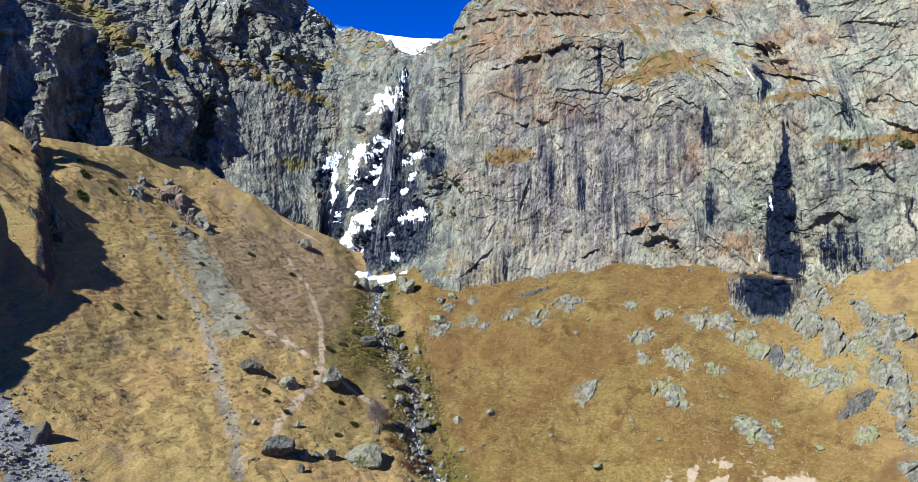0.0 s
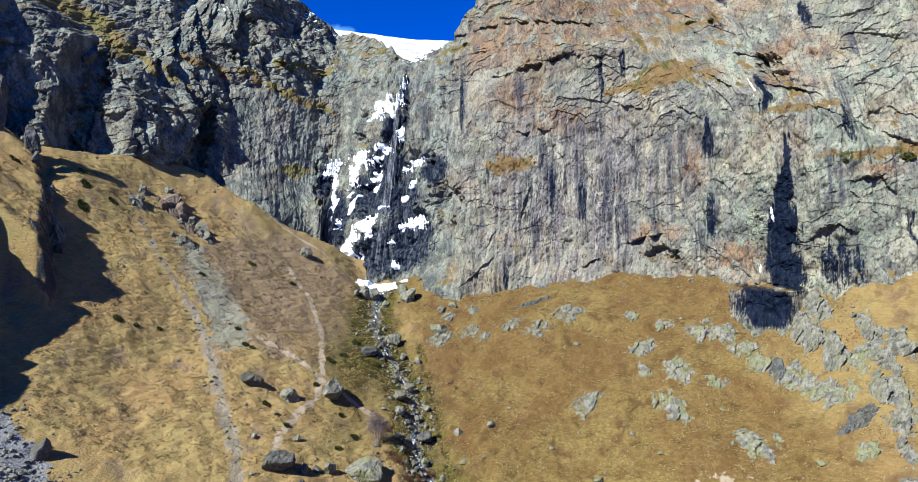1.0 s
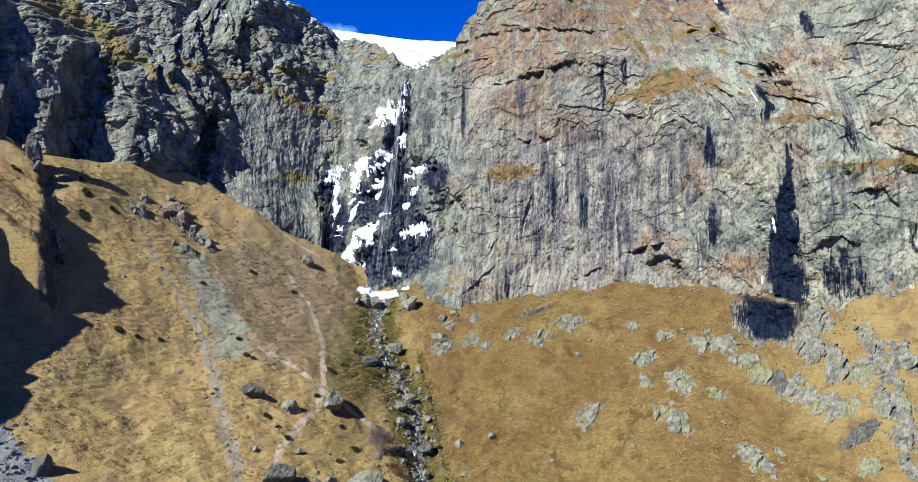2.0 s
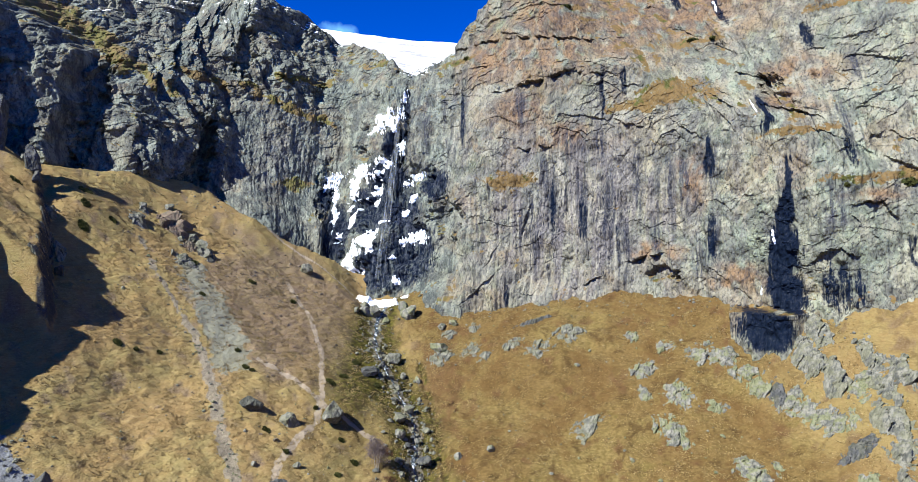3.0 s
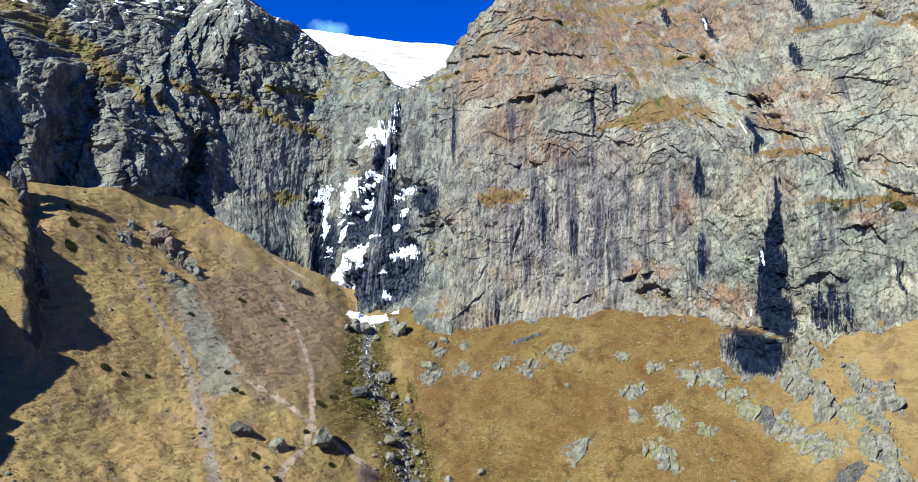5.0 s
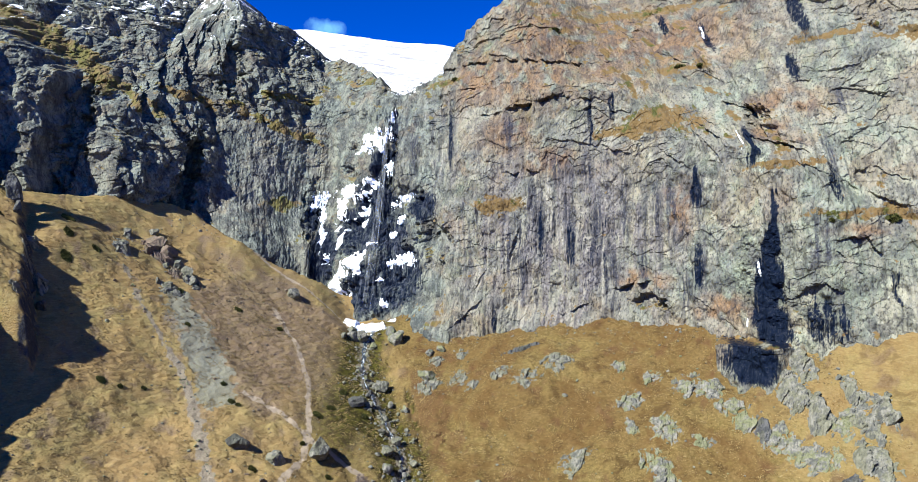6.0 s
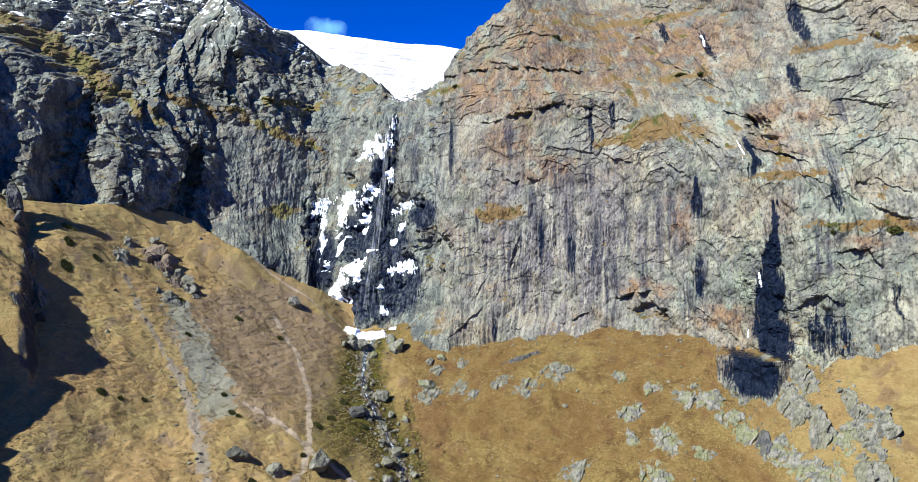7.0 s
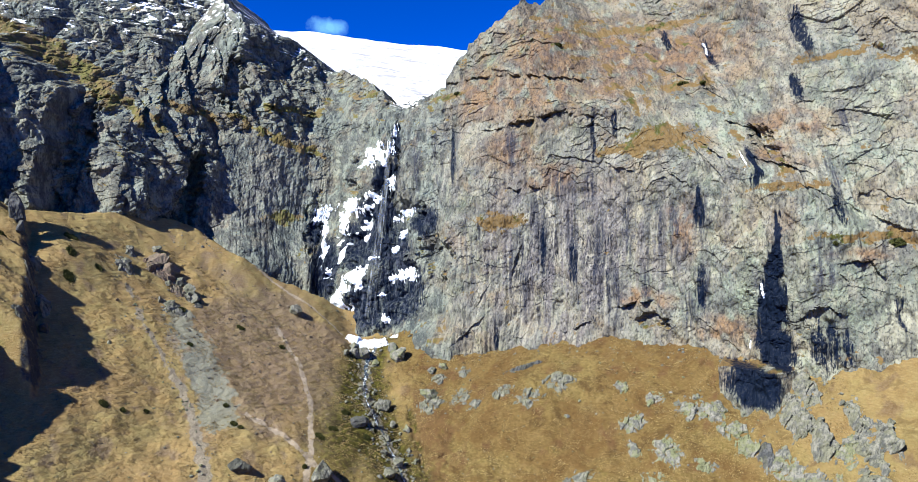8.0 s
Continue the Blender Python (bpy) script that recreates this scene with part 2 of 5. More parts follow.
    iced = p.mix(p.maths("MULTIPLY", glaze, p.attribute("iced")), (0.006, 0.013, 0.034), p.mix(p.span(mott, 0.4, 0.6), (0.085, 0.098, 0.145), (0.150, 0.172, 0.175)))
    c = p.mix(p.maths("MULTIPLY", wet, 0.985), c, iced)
    c = p.mix(1.0, c, (0.545, 0.540, 0.510), "MULTIPLY")
    s = p.attribute("snow")
    s = p.span(p.maths("ADD", s, p.maths("MULTIPLY", p.maths("SUBTRACT", p.noise(0.5, detail=6, rough=0.7, offset=3), 0.5), 1.3)), 0.45, 0.55)
    c = p.mix(s, c, (0.72, 0.75, 0.80))
    p.relief(p.noise(0.38, (1, 1, 0.55), detail=3, rough=0.55, offset=13, distort=0.4), 1.3, 1.0)
    p.relief(p.noise(1.1, (1, 1, 0.35), detail=2, rough=0.5, offset=17), 0.34, 1.0)
    p.l.new(p.span(wet, 0, 1, 0.2, 0.03), p.b.inputs["Specular IOR Level"])
    return p.done(c, p.span(wet, 0, 1, 0.9, 0.4))


def ground_material():
    p = Paint("hillside", 0.95, 0.1)
    c = grass_colour(p)
    tuft = p.noise(0.09, detail=7, rough=0.65, offset=14, distort=0.4)
    c = p.mix(p.maths("MULTIPLY", p.attribute("russet"), p.span(p.noise(0.3, detail=6, rough=0.7, offset=1), 0.35, 0.65, 0.55, 0.95)), c, p.mix(p.span(p.noise(1.5, detail=6, rough=0.75, offset=81), 0.40, 0.60), (0.180, 0.120, 0.078), (0.355, 0.265, 0.188)))
    field = p.noise(0.022, detail=6, rough=0.62, offset=91, distort=0.8)
    brown = p.mix(p.span(p.noise(0.8, (1, 1, 1.8), detail=6, rough=0.72, offset=8), 0.40, 0.60), (0.130, 0.079, 0.024), (0.222, 0.143, 0.050))
    ochre = p.mix(p.span(p.noise(0.8, (1, 1, 1.8), detail=6, rough=0.72, offset=8), 0.40, 0.60), (0.147, 0.103, 0.030), (0.278, 0.200, 0.072))
    c = p.mix(p.maths("MULTIPLY", p.attribute("tawny"), 0.9), c, p.mix(p.span(field, 0.44, 0.58), brown, ochre))
    bank = p.noise(0.055, detail=7, rough=0.68, offset=23, distort=0.7)
    c = p.mix(p.maths("MULTIPLY", p.maths("MULTIPLY", p.attribute("tawny"), p.span(bank, 0.48, 0.60)), 0.55), c, (0.138, 0.072, 0.024))
    c = p.mix(p.maths("MULTIPLY", p.maths("MULTIPLY", p.attribute("tawny"), p.attribute("russet")), p.span(p.noise(0.4, detail=6, rough=0.7, offset=58), 0.36, 0.60, 0.3, 0.9)), c, (0.150, 0.078, 0.034))
    c = p.mix(p.maths("MULTIPLY", p.span(tuft, 0.60, 0.70), 0.4), c, (0.170, 0.140, 0.035))
    blot = p.noise(0.13, detail=8, rough=0.72, offset=55, distort=0.5)
    c = p.mix(p.maths("MULTIPLY", p.span(blot, 0.53, 0.63), p.span(p.attribute("tawny"), 0, 1, 0.14, 0.75)), c, (0.095, 0.055, 0.020))
    c = p.mix(p.maths("MULTIPLY", p.span(blot, 0.34, 0.46, 1, 0), 0.2), c, (0.420, 0.300, 0.130))
    c = p.mix(p.maths("MULTIPLY", p.attribute("moss"), p.span(p.noise(0.3, detail=8, rough=0.75, offset=6), 0.27, 0.47)), c, p.mix(p.span(p.noise(0.5, detail=5, offset=66), 0.40, 0.60), (0.120, 0.108, 0.020), (0.050, 0.040, 0.014)))
    pebble = p.span(p.noise(2.4, detail=6, rough=0.8, offset=19), 0.40, 0.60)
    scree = p.mix(pebble, (0.230, 0.195, 0.150), (0.450, 0.390, 0.300))
    k = p.span(p.maths("ADD", p.attribute("scree"), p.maths("MULTIPLY", p.maths("SUBTRACT", p.noise(0.5, detail=7, rough=0.75, offset=23), 0.5), 1.9)), 0.42, 0.64)
    c = p.mix(p.maths("MULTIPLY", k, 0.85), c, scree)
    k2 = p.span(p.maths("ADD", p.attribute("gravel"), p.maths("MULTIPLY", p.maths("SUBTRACT", p.noise(0.5, detail=7, rough=0.7, offset=27), 0.5), 1.2)), 0.42, 0.58)
    stony = p.span(p.maths("ADD", p.attribute("stony"), p.maths("MULTIPLY", p.maths("SUBTRACT", p.noise(0.35, detail=7, rough=0.72, offset=37), 0.5), 1.8)), 0.40, 0.62)
    c = p.mix(p.maths("MULTIPLY", stony, 0.8), c, p.mix(pebble, (0.200, 0.215, 0.165), (0.380, 0.385, 0.310)))
    c = p.mix(k2, c, p.mix(pebble, (0.210, 0.220, 0.230), (0.430, 0.440, 0.450)))
    # near-black rock colour that also carries the shade of the rib's flank
    c = p.mix(p.attribute("shaded_crag"), c, p.mix(pebble, (0.045, 0.048, 0.052), (0.120, 0.122, 0.120)))
    k3 = p.span(p.maths("ADD", p.attribute("path"), p.maths("MULTIPLY", p.maths("SUBTRACT", p.noise(0.9, detail=6, rough=0.7, offset=29), 0.5), 1.3)), 0.48, 0.66)
    c = p.mix(p.maths("MULTIPLY", k3, 0.85), c, (0.520, 0.425, 0.320))
    c = p.mix(1.0, c, (0.52, 0.525, 0.53), "MULTIPLY")
    snow = p.span(p.maths("ADD", p.attribute("snow"), p.maths("MULTIPLY", p.maths("SUBTRACT", p.noise(1.1, detail=6, rough=0.7, offset=33), 0.5), 1.5)), 0.5, 0.6)
    c = p.mix(snow, c, (0.72, 0.75, 0.80))
    p.relief(p.noise(1.2, (1, 1, 2.0), detail=3, rough=0.6, offset=9), 0.42, 1.0)
    return p.done(c)


def snow_material():
    p = Paint("snow_field", 0.7, 0.3)
    stones = p.maths("MULTIPLY", p.span(p.noise(0.02, (1, 1, 5), detail=9, rough=0.75, distort=0.5), 0.46, 0.60), p.span(p.level(), 610, 720, 1, 0.1))
    stones = p.maths("MULTIPLY", stones, p.span(p.noise(0.004, detail=4, offset=5), 0.30, 0.45))
    c = p.mix(p.maths("MULTIPLY", stones, 0.75), (0.56, 0.59, 0.63), (0.20, 0.18, 0.165))
    p.relief(p.noise(0.02, (1, 1, 4), detail=7, rough=0.7), 8.0, 0.8)
    return p.done(c)


CLIFF, GROUND, SNOWFIELD = cliff_material(), ground_material(), snow_material()


# ---- meshes ----
def sheet(name, X, Y, Z, material, attributes=None, smooth=True, flip=False):
    """One mesh from three grids of coordinates."""
    a, b = X.shape
    me = bpy.data.meshes.new(name)
    co = np.stack([X, Y, Z], -1).reshape(-1, 3).astype(np.float32)
    i = (np.arange(a - 1)[:, None] * b + np.arange(b - 1)[None, :]).ravel()
    quad = np.stack([i, i + b, i + b + 1, i + 1] if not flip else [i, i + 1, i + b + 1, i + b], -1).astype(np.int32)
    me.vertices.add(len(co))
    me.vertices.foreach_set("co", co.ravel())
    me.loops.add(quad.size)
    me.loops.foreach_set("vertex_index", quad.ravel())
    me.polygons.add(len(quad))
    me.polygons.foreach_set("loop_start", np.arange(0, quad.size, 4, dtype=np.int32))
    me.polygons.foreach_set("use_smooth", np.full(len(quad), smooth))
    for key, v in (attributes or {}).items():
        me.attributes.new(key, "FLOAT", "POINT").data.foreach_set("value", v.ravel().astype(np.float32))
    me.materials.append(material)
    me.update(calc_edges=True)
    return new(name, me)


def along(x, xs, ys):
    return np.interp(x, xs, ys)


# ---- the lie of the land ----
# the grassy rib on the west side: its edge in plan and the height of its crest, and the ridge it springs from
RIB_Y, RIB_X = [222, 228, 235, 245, 257, 275, 287, 299, 312, 325], [-151, -149, -150.5, -157, -164.7, -176, -187.5, -195, -203, -210]
CREST_Y = [228, 232, 235, 245, 249, 257, 262, 265, 267, 271, 277, 280, 283, 287, 292, 300, 310]
CREST_Z = [69, 71, 73, 76, 80, 86, 86.5, 88, 93, 91, 98, 95, 102, 110, 112, 113, 112]
RIDGE_Y = [60, 110, 149, 161, 169, 171, 177, 191, 205, 209, 216, 222, 224, 231, 240, 250]
RIDGE_Z = [40, 62, 73, 79, 75, 80, 75, 84, 91, 84, 83.5, 82, 87, 91, 88, 86]


def rib(x, y, z):
    """Raises the land to the rib and to the ridge behind it."""
    edge = along(y, RIB_Y, RIB_X) + 1.2 * grain(y / 7, y * 0 + 0.5, 71) + 0.6 * grain(y / 2.6, y * 0 + 0.5, 72)
    top = along(y, CREST_Y, CREST_Z) + 0.72 * np.clip(edge - x, 0, 34) + 0.5 * grain(y / 2.2, x * 0 + 0.5, 73)
    z = z + np.maximum(0, top - z) * step(edge - x + 1.3 * fbm(x / 4, y / 4, 3, 75), -4.5, 1.6) * step(y, 229.5, 235.5) * (1 - step(y, 297, 307))
    top = along(y, RIDGE_Y, RIDGE_Z) + 0.35 * np.clip(-172 - x, 0, 60) + 0.8 * grain(y / 2.4, x * 0 + 0.5, 74)
    return z + np.maximum(0, top - z) * step(-172 - x, -3.0, 1.0) * step(y, 60, 110) * (1 - step(y, 231, 244))


def land(x, y):
    """Height of the smooth ground, without its small bumps."""
    x, y = np.asarray(x, float), np.asarray(y, float)
    ye = 175 + 12 * np.logaddexp(0, (y - 175) / 12)
    ye = np.minimum(ye, 420)
    xl = np.clip(x, -260, 120) / 100
    yy = np.minimum(ye, along(x, [-276, -242, -204, -182, -162, -141, -117, -80, 0], [285, 290, 302, 330, 356, 382, 402, 420, 430])) / 100
    zl = -69.7 + 0.37 * xl + 24.5 * yy + 7.8 * xl * xl - 12.5 * xl * yy + 0.39 * yy * yy
    xr = np.clip(x, -70, 190)
    zl = zl - 6 * bump_at(x, ye, 5, 240, 30, 35)
    zr = -149.8 + 0.179 * xr + 0.5639 * ye + 0.001483 * xr * xr
    zr = zr + 7 * bump_at(x, ye, -5, 235, 35, 30) - 8 * bump_at(x, ye, 112, 238, 22, 25) - 5 * bump_at(x, ye, 120, 265, 8, 7) + 5 * bump_at(x, ye, 36, 305, 30, 22)
    zr = zr + 2 * step(x, 126, 146) * (1 - step(ye, 235, 262))
    d = (zl - zr) / 5.0
    z = zr + 5.0 * np.logaddexp(0, d) - 5.0 * np.exp(-(d / 1.3) ** 2)
    z = z + 6 * bump_at(x, y, -173, 296, 13, 18) - 4 * bump_at(x, y, -140, 326, 22, 14) - 5 * bump_at(x, y, -110, 242, 18, 32) + 4 * bump_at(x, y, -112, 363, 13, 10)
    # the turf ends at a crest, with the rock rising behind it
    past = np.clip(y - along(x, [-155, -149, -141, -131, -117, -105, -93, -80, -70, -61], [366, 368, 370, 369, 367, 370, 376, 379, 385, 389]), 0, 22)
    z = z - 0.95 * past * step(x, -168, -154) * (1 - step(x, -62, -50))
    # the plunge basin
    z = z - 9 * bump_at(x, y, -44, 377, 19, 13)
    return rib(x, y, z)


# ---- ground ----
STREAM_X = [-41, -44, -41, -35.5, -29.5, -24, -19.5, -17.4, -17.5, -14.6, -9.2, -5, 2]
STREAM_Y = [357, 341, 315, 305, 293, 282, 274, 262, 249, 239, 231, 223, 205]
CHUTE_X = [-158, -146, -133, -109, -98, -88, -79, -72, -66, -60]
CHUTE_Y = [316, 301, 287, 269, 254, 237, 219, 208, 194, 175]
TRAIL_X = [-88, -71, -62.5, -55.5, -54.5, -58.5, -61, -60]
TRAIL_Y = [333, 312, 294, 263, 248, 232, 220, 212]


def axis(*parts):
    """Grid lines: stretches of (from, to, step)."""
    return np.unique(np.concatenate([np.arange(a, b, s) for a, b, s in parts]))


def near_line(x, y, xs, ys):
    """Distance to a polyline in plan."""
    best = np.full(np.shape(x), 1e9)
    for (x0, y0), (x1, y1) in zip(zip(xs, ys), zip(xs[1:], ys[1:])):
        dx, dy = x1 - x0, y1 - y0
        t = np.clip(((x - x0) * dx + (y - y0) * dy) / (dx * dx + dy * dy), 0, 1)
        best = np.minimum(best, np.hypot(x - x0 - t * dx, y - y0 - t * dy))
    return best


def bumps(x, y):
    """The small unevenness of the hillside."""
    z = 1.6 * fbm(x / 28, y / 28, 3, 3) + 0.55 * fbm(x / 6, y / 6, 3, 4)
    return z + 0.22 * grain(x / 1.7, y / 1.3, 6) + 0.10 * grain(x / 0.9, y / 0.8, 7)


def ground_at(x, y):
    return land(x, y) + bumps(np.asarray(x, float), np.asarray(y, float))


def make_ground():
    gx = axis((-4000, -600, 340), (-600, -250, 25), (-250, -200, 2), (-200, 175, 0.55), (175, 215, 1.5), (215, 600, 25), (600, 4001, 340))
    gy = axis((-4000, -200, 380), (-200, 140, 20), (140, 185, 2), (185, 345, 0.55), (345, 400, 1.5), (400, 700, 30), (700, 4401, 370))
    X, Y = np.meshgrid(gx, gy, indexing="ij")
    Z = land(X, Y)
    Zb = bumps(X, Y) * step(np.hypot(X, Y - 250), 600, 300)
    a = {}
    a["russet"] = step(0.35 * fbm(X / 20, Y / 20, 3, 31) + 1.2 * bump_at(X, Y, -84, 316, 42, 55), 0.35, 0.75) * (X < -20)
    a["tawny"] = step(X + 0.25 * (Y - 290) + 5 * fbm(X / 15, Y / 15, 3, 32), -28, -8) * (1 - 0.55 * step(X + 8 * fbm(X / 12, Y / 12, 3, 35), 108, 134))
    wob = 1.5 * fbm(X / 5, Y / 5, 3, 33)
    bed = near_line(X, Y, STREAM_X, STREAM_Y)
    a["moss"] = 0.95 * step(bed + 2 * wob, 17, 5) + 1.1 * bump_at(X, Y, -44, 285, 14, 40)
    chute = near_line(X, Y, CHUTE_X, CHUTE_Y) + 1.1 * wob + 1.2 * grain(Y / 14, Y * 0 + 0.5, 40) + 1.1 * step(Y, 262, 284)
    a["scree"] = np.maximum(step(chute, 2.4, 0.8), 0.62 * step(near_line(X, Y, [-120, -108, -97], [291, 283, 269]) + wob, 9, 4))
    a["scree"] = np.maximum(a["scree"], 0.42 * step(fbm(X / 18, Y / 18, 4, 34), 0.1, 0.5) * bump_at(X, Y, -95, 315, 45, 55))
    a["scree"] = np.maximum(a["scree"], 0.55 * step(bed + wob, 4.5, 2.5))
    ditch = near_line(X, Y, [-20, -15, -10.5, -7.5, -4, -1], [314, 298, 279, 260, 240, 222]) + 0.5 * wob
    a["moss"] = np.maximum(a["moss"], 1.1 * step(ditch, 1.8, 0.5) * step(fbm(X / 6, Y / 6, 3, 47), -0.3, 0.2))
    a["russet"] = np.maximum(a["russet"], 0.9 * step(fbm(X / 9, Y / 9, 4, 48) + 1.4 * bump_at(X, Y, -10, 285, 11, 50), 0.4, 0.8))
    Zb = Zb - 1.3 * step(ditch, 2.0, 0.3)
    bare = step(fbm(X / 7, Y / 7, 4, 36), -0.15, 0.25)
    a["scree"] = np.maximum(a["scree"], 0.5 * bare * np.maximum(bump_at(X, Y, 77, 208, 19, 10), bump_at(X, Y, 101, 199, 10, 8)))
    a["stony"] = step(near_line(X, Y, [-128, -112, -98, -92], [307, 293, 274, 262]) + 2.2 * wob + 1.5 * step(Y, 285, 305), 10, 4)
    a["gravel"] = step(near_line(X, Y, [-160, -118, -95], [195, 171, 156]) + 2 * wob, 9, 5)
    trail = np.minimum(near_line(X, Y, TRAIL_X, TRAIL_Y), near_line(X, Y, [-83, -68, -52, -33], [269, 266, 257, 251]))
    trail = np.minimum(trail, near_line(X, Y, [-111, -80, -60], [369, 366, 361]))
    # steep sides west of x -120: dark rock, blackened further for their shade
    a["shaded_crag"] = step(np.abs(np.gradient(land(X, Y), gx, axis=0)) + 0.5 * fbm(X / 5, Y / 5, 3, 37), 1.9, 3.0) * (X < -120) * (Y > 150) * (Y < 330)
    a["path"] = np.maximum(0.8 * step(trail + 0.35 * wob, 2.4, 0.5), 1.15 * (0.35 + 0.65 * bare) * np.maximum(bump_at(X, Y, 77, 206, 17, 9), bump_at(X, Y, 101, 197, 10, 8)))
    a["snow"] = 0.35 * bump_at(X, Y, -186, 300, 10, 14) * step(grain(X / 4, Y / 4, 38), -0.3, 0.4)
    Zb = Zb + 0.28 * grain(X / 8, Z / 1.0, 39) * step(np.hypot(X, Y - 250), 500, 300) * (1 - a["gravel"])
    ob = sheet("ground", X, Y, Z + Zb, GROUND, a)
    return tagged(ob, "steep dry-grass hillside with worn paths and scree below the cliff", "hillside", kind="structure")


# ---- cliff ----
# west to east: plan of the wall at mid height, its lean, where it starts to lie back and how much, and its rim
CX = [-276, -242, -201, -182, -160, -141, -117, -95, -80, -69, -47, -28, 4, 40, 87, 112, 134, 147, 171, 201, 251]
CY = [322, 324, 334, 343, 378, 388, 403, 420, 424, 417, 393, 391, 372, 354, 325, 300, 277, 259, 245, 219, 180]
LEAN_LOW = [0.40, 0.40, 0.40, 0.40, 0.36, 0.36, 0.38, 0.40, 0.36, 0.30, 0.28, 0.30, 0.38, 0.10, 0.12, 0.06, 0.08, 0.09, 0.12, 0.12, 0.12]
BREAK_Z = [172, 172, 172, 165, 188, 215, 195, 185, 182, 180, 178, 176, 190, 174, 171, 140, 134, 120, 95, 95, 95]
LEAN_HIGH = [0.3, 0.35, 0.7, 0.75, 0.45, 0.3, 0.8, 0.75, 0.55, 0.5, 0.6, 0.4, 0.1, 0.43, 1.0, 0.9, 0.85, 0.5, 0.25, 0.3, 0.3]
RIM_X = [-276, -242, -221, -201, -182, -164, -153, -136, -119, -112, -101, -92, -80, -66, -51, -36, -27, -16, -4, -1, 4, 10, 15, 25, 39, 43, 57, 71, 112, 147, 251]
RIM_Z = [335, 326, 318, 306, 288, 268, 258, 247, 245, 241, 233, 226, 225, 214, 200, 186, 190, 191, 194, 205, 213, 217, 222, 229, 241, 246, 246, 266, 276, 268, 251]


def wall_y(x, z):
    """Depth of the bare wall, without relief."""
    y = along(x, CX, CY) + along(x, CX, LEAN_LOW) * (z - 109)
    return y + along(x, CX, LEAN_HIGH) * np.maximum(0, z - along(x, CX, BREAK_Z))


# places on the wall: across, height, half width, half height
LEDGES = [(99, 152, 21, 3.6), (104, 157, 14, 4), (88, 149, 12, 3), (120, 184, 12, 3), (169, 106, 16, 2.6), (153, 106, 11, 1.8), (26, 113, 14, 5), (-105, 116, 13, 4), (-1, 191, 14, 3.2),
          (139, 127, 12, 2.2), (167, 185, 15, 2), (187, 181, 12, 2), (66, 214, 7, 2.7), (74, 207, 5, 2), (-58, 200, 10, 3), (92, 229, 24, 3.5), (122, 227, 22, 3.5)]
BROWS = [(-140, 182, -119, 170), (-119, 170, -87, 159), (-120, 188, -91, 189), (-215, 205, -185, 180), (-185, 180, -165, 165), (-172, 186, -150, 178)]
# runs near x 134 mix damp rock with a recess's shade painted in
WET_SHADED_RUNS = [(134.5, 106, 1.0, 12), (134.2, 92, 2.2, 14), (134, 74, 3.8, 15), (134.5, 60, 5.2, 9), (122, 45, 9, 8), (146, 63, 1.5, 11.5), (150, 63, 2.2, 11), (154, 63, 1.2, 8),
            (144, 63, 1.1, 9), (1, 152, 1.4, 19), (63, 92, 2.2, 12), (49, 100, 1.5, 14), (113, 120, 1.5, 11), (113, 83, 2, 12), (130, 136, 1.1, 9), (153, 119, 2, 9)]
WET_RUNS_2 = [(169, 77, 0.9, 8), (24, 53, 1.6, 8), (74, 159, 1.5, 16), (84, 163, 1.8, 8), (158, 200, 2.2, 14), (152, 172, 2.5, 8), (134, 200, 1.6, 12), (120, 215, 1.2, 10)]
WET_FALL = [(-34, 162, 2.6, 13), (-40, 140, 8.7, 12), (-45, 117, 14.2, 14), (-56, 99, 13.0, 16), (-39, 99, 15.8, 14), (-77, 85, 8.2, 18), (-30, 75, 15.4, 19), (-51, 66, 10.4, 16), (-40, 58, 13.6, 6), (-86, 109, 5.3, 11), (-15, 113, 8.0, 9)]
STREAKS = [(76, 100, 3.0, 18), (63, 110, 3.1, 28), (114, 115, 1.7, 15), (114, 81, 2.0, 11), (100, 108, 2.1, 20), (105, 108, 1.7, 17), (88, 112, 1.8, 20), (72, 131, 2.7, 12), (49, 101, 2.3, 19), (2, 155, 1.8, 19), (-21, 150, 2.7, 18), (-10, 160, 2.2, 14),
           (94, 89, 2.1, 20), (40, 76, 2.0, 16), (109, 70, 2.0, 11), (82, 80, 2.2, 15), (155, 129, 1.5, 11), (165, 154, 1.8, 7), (145, 95, 1.5, 12), (149, 95, 1.2, 9), (33, 154, 3.3, 11), (57, 132, 2.3, 12)]
RUSTY = [(40, 183, 16, 14), (57, 184, 12, 9), (142, 141, 10, 4.5), (-58, 146, 9, 8), (54, 137, 14, 7), (158, 99, 6, 3), (92, 77, 8, 4.5), (122, 65, 9, 6.5),
         (32, 153, 13, 10), (80, 190, 12, 16), (121, 206, 9, 8), (146, 155, 12, 6), (108, 111, 3, 11), (-60, 187, 12, 5), (-170, 235, 16, 8), (58, 212, 32, 32), (18, 188, 20, 18), (98, 212, 26, 32), (122, 205, 26, 24)]
PALE = [(150, 66, 17, 22), (112, 78, 9, 20), (124, 80, 8, 24), (169, 140, 18, 18), (95, 119, 2.4, 25), (141, 86, 9, 14), (98, 93, 7, 17), (123, 91, 9, 15), (-71, 137, 9, 15), (-16, 142, 10, 17), (141, 60, 7, 7), (180, 165, 20, 12)]
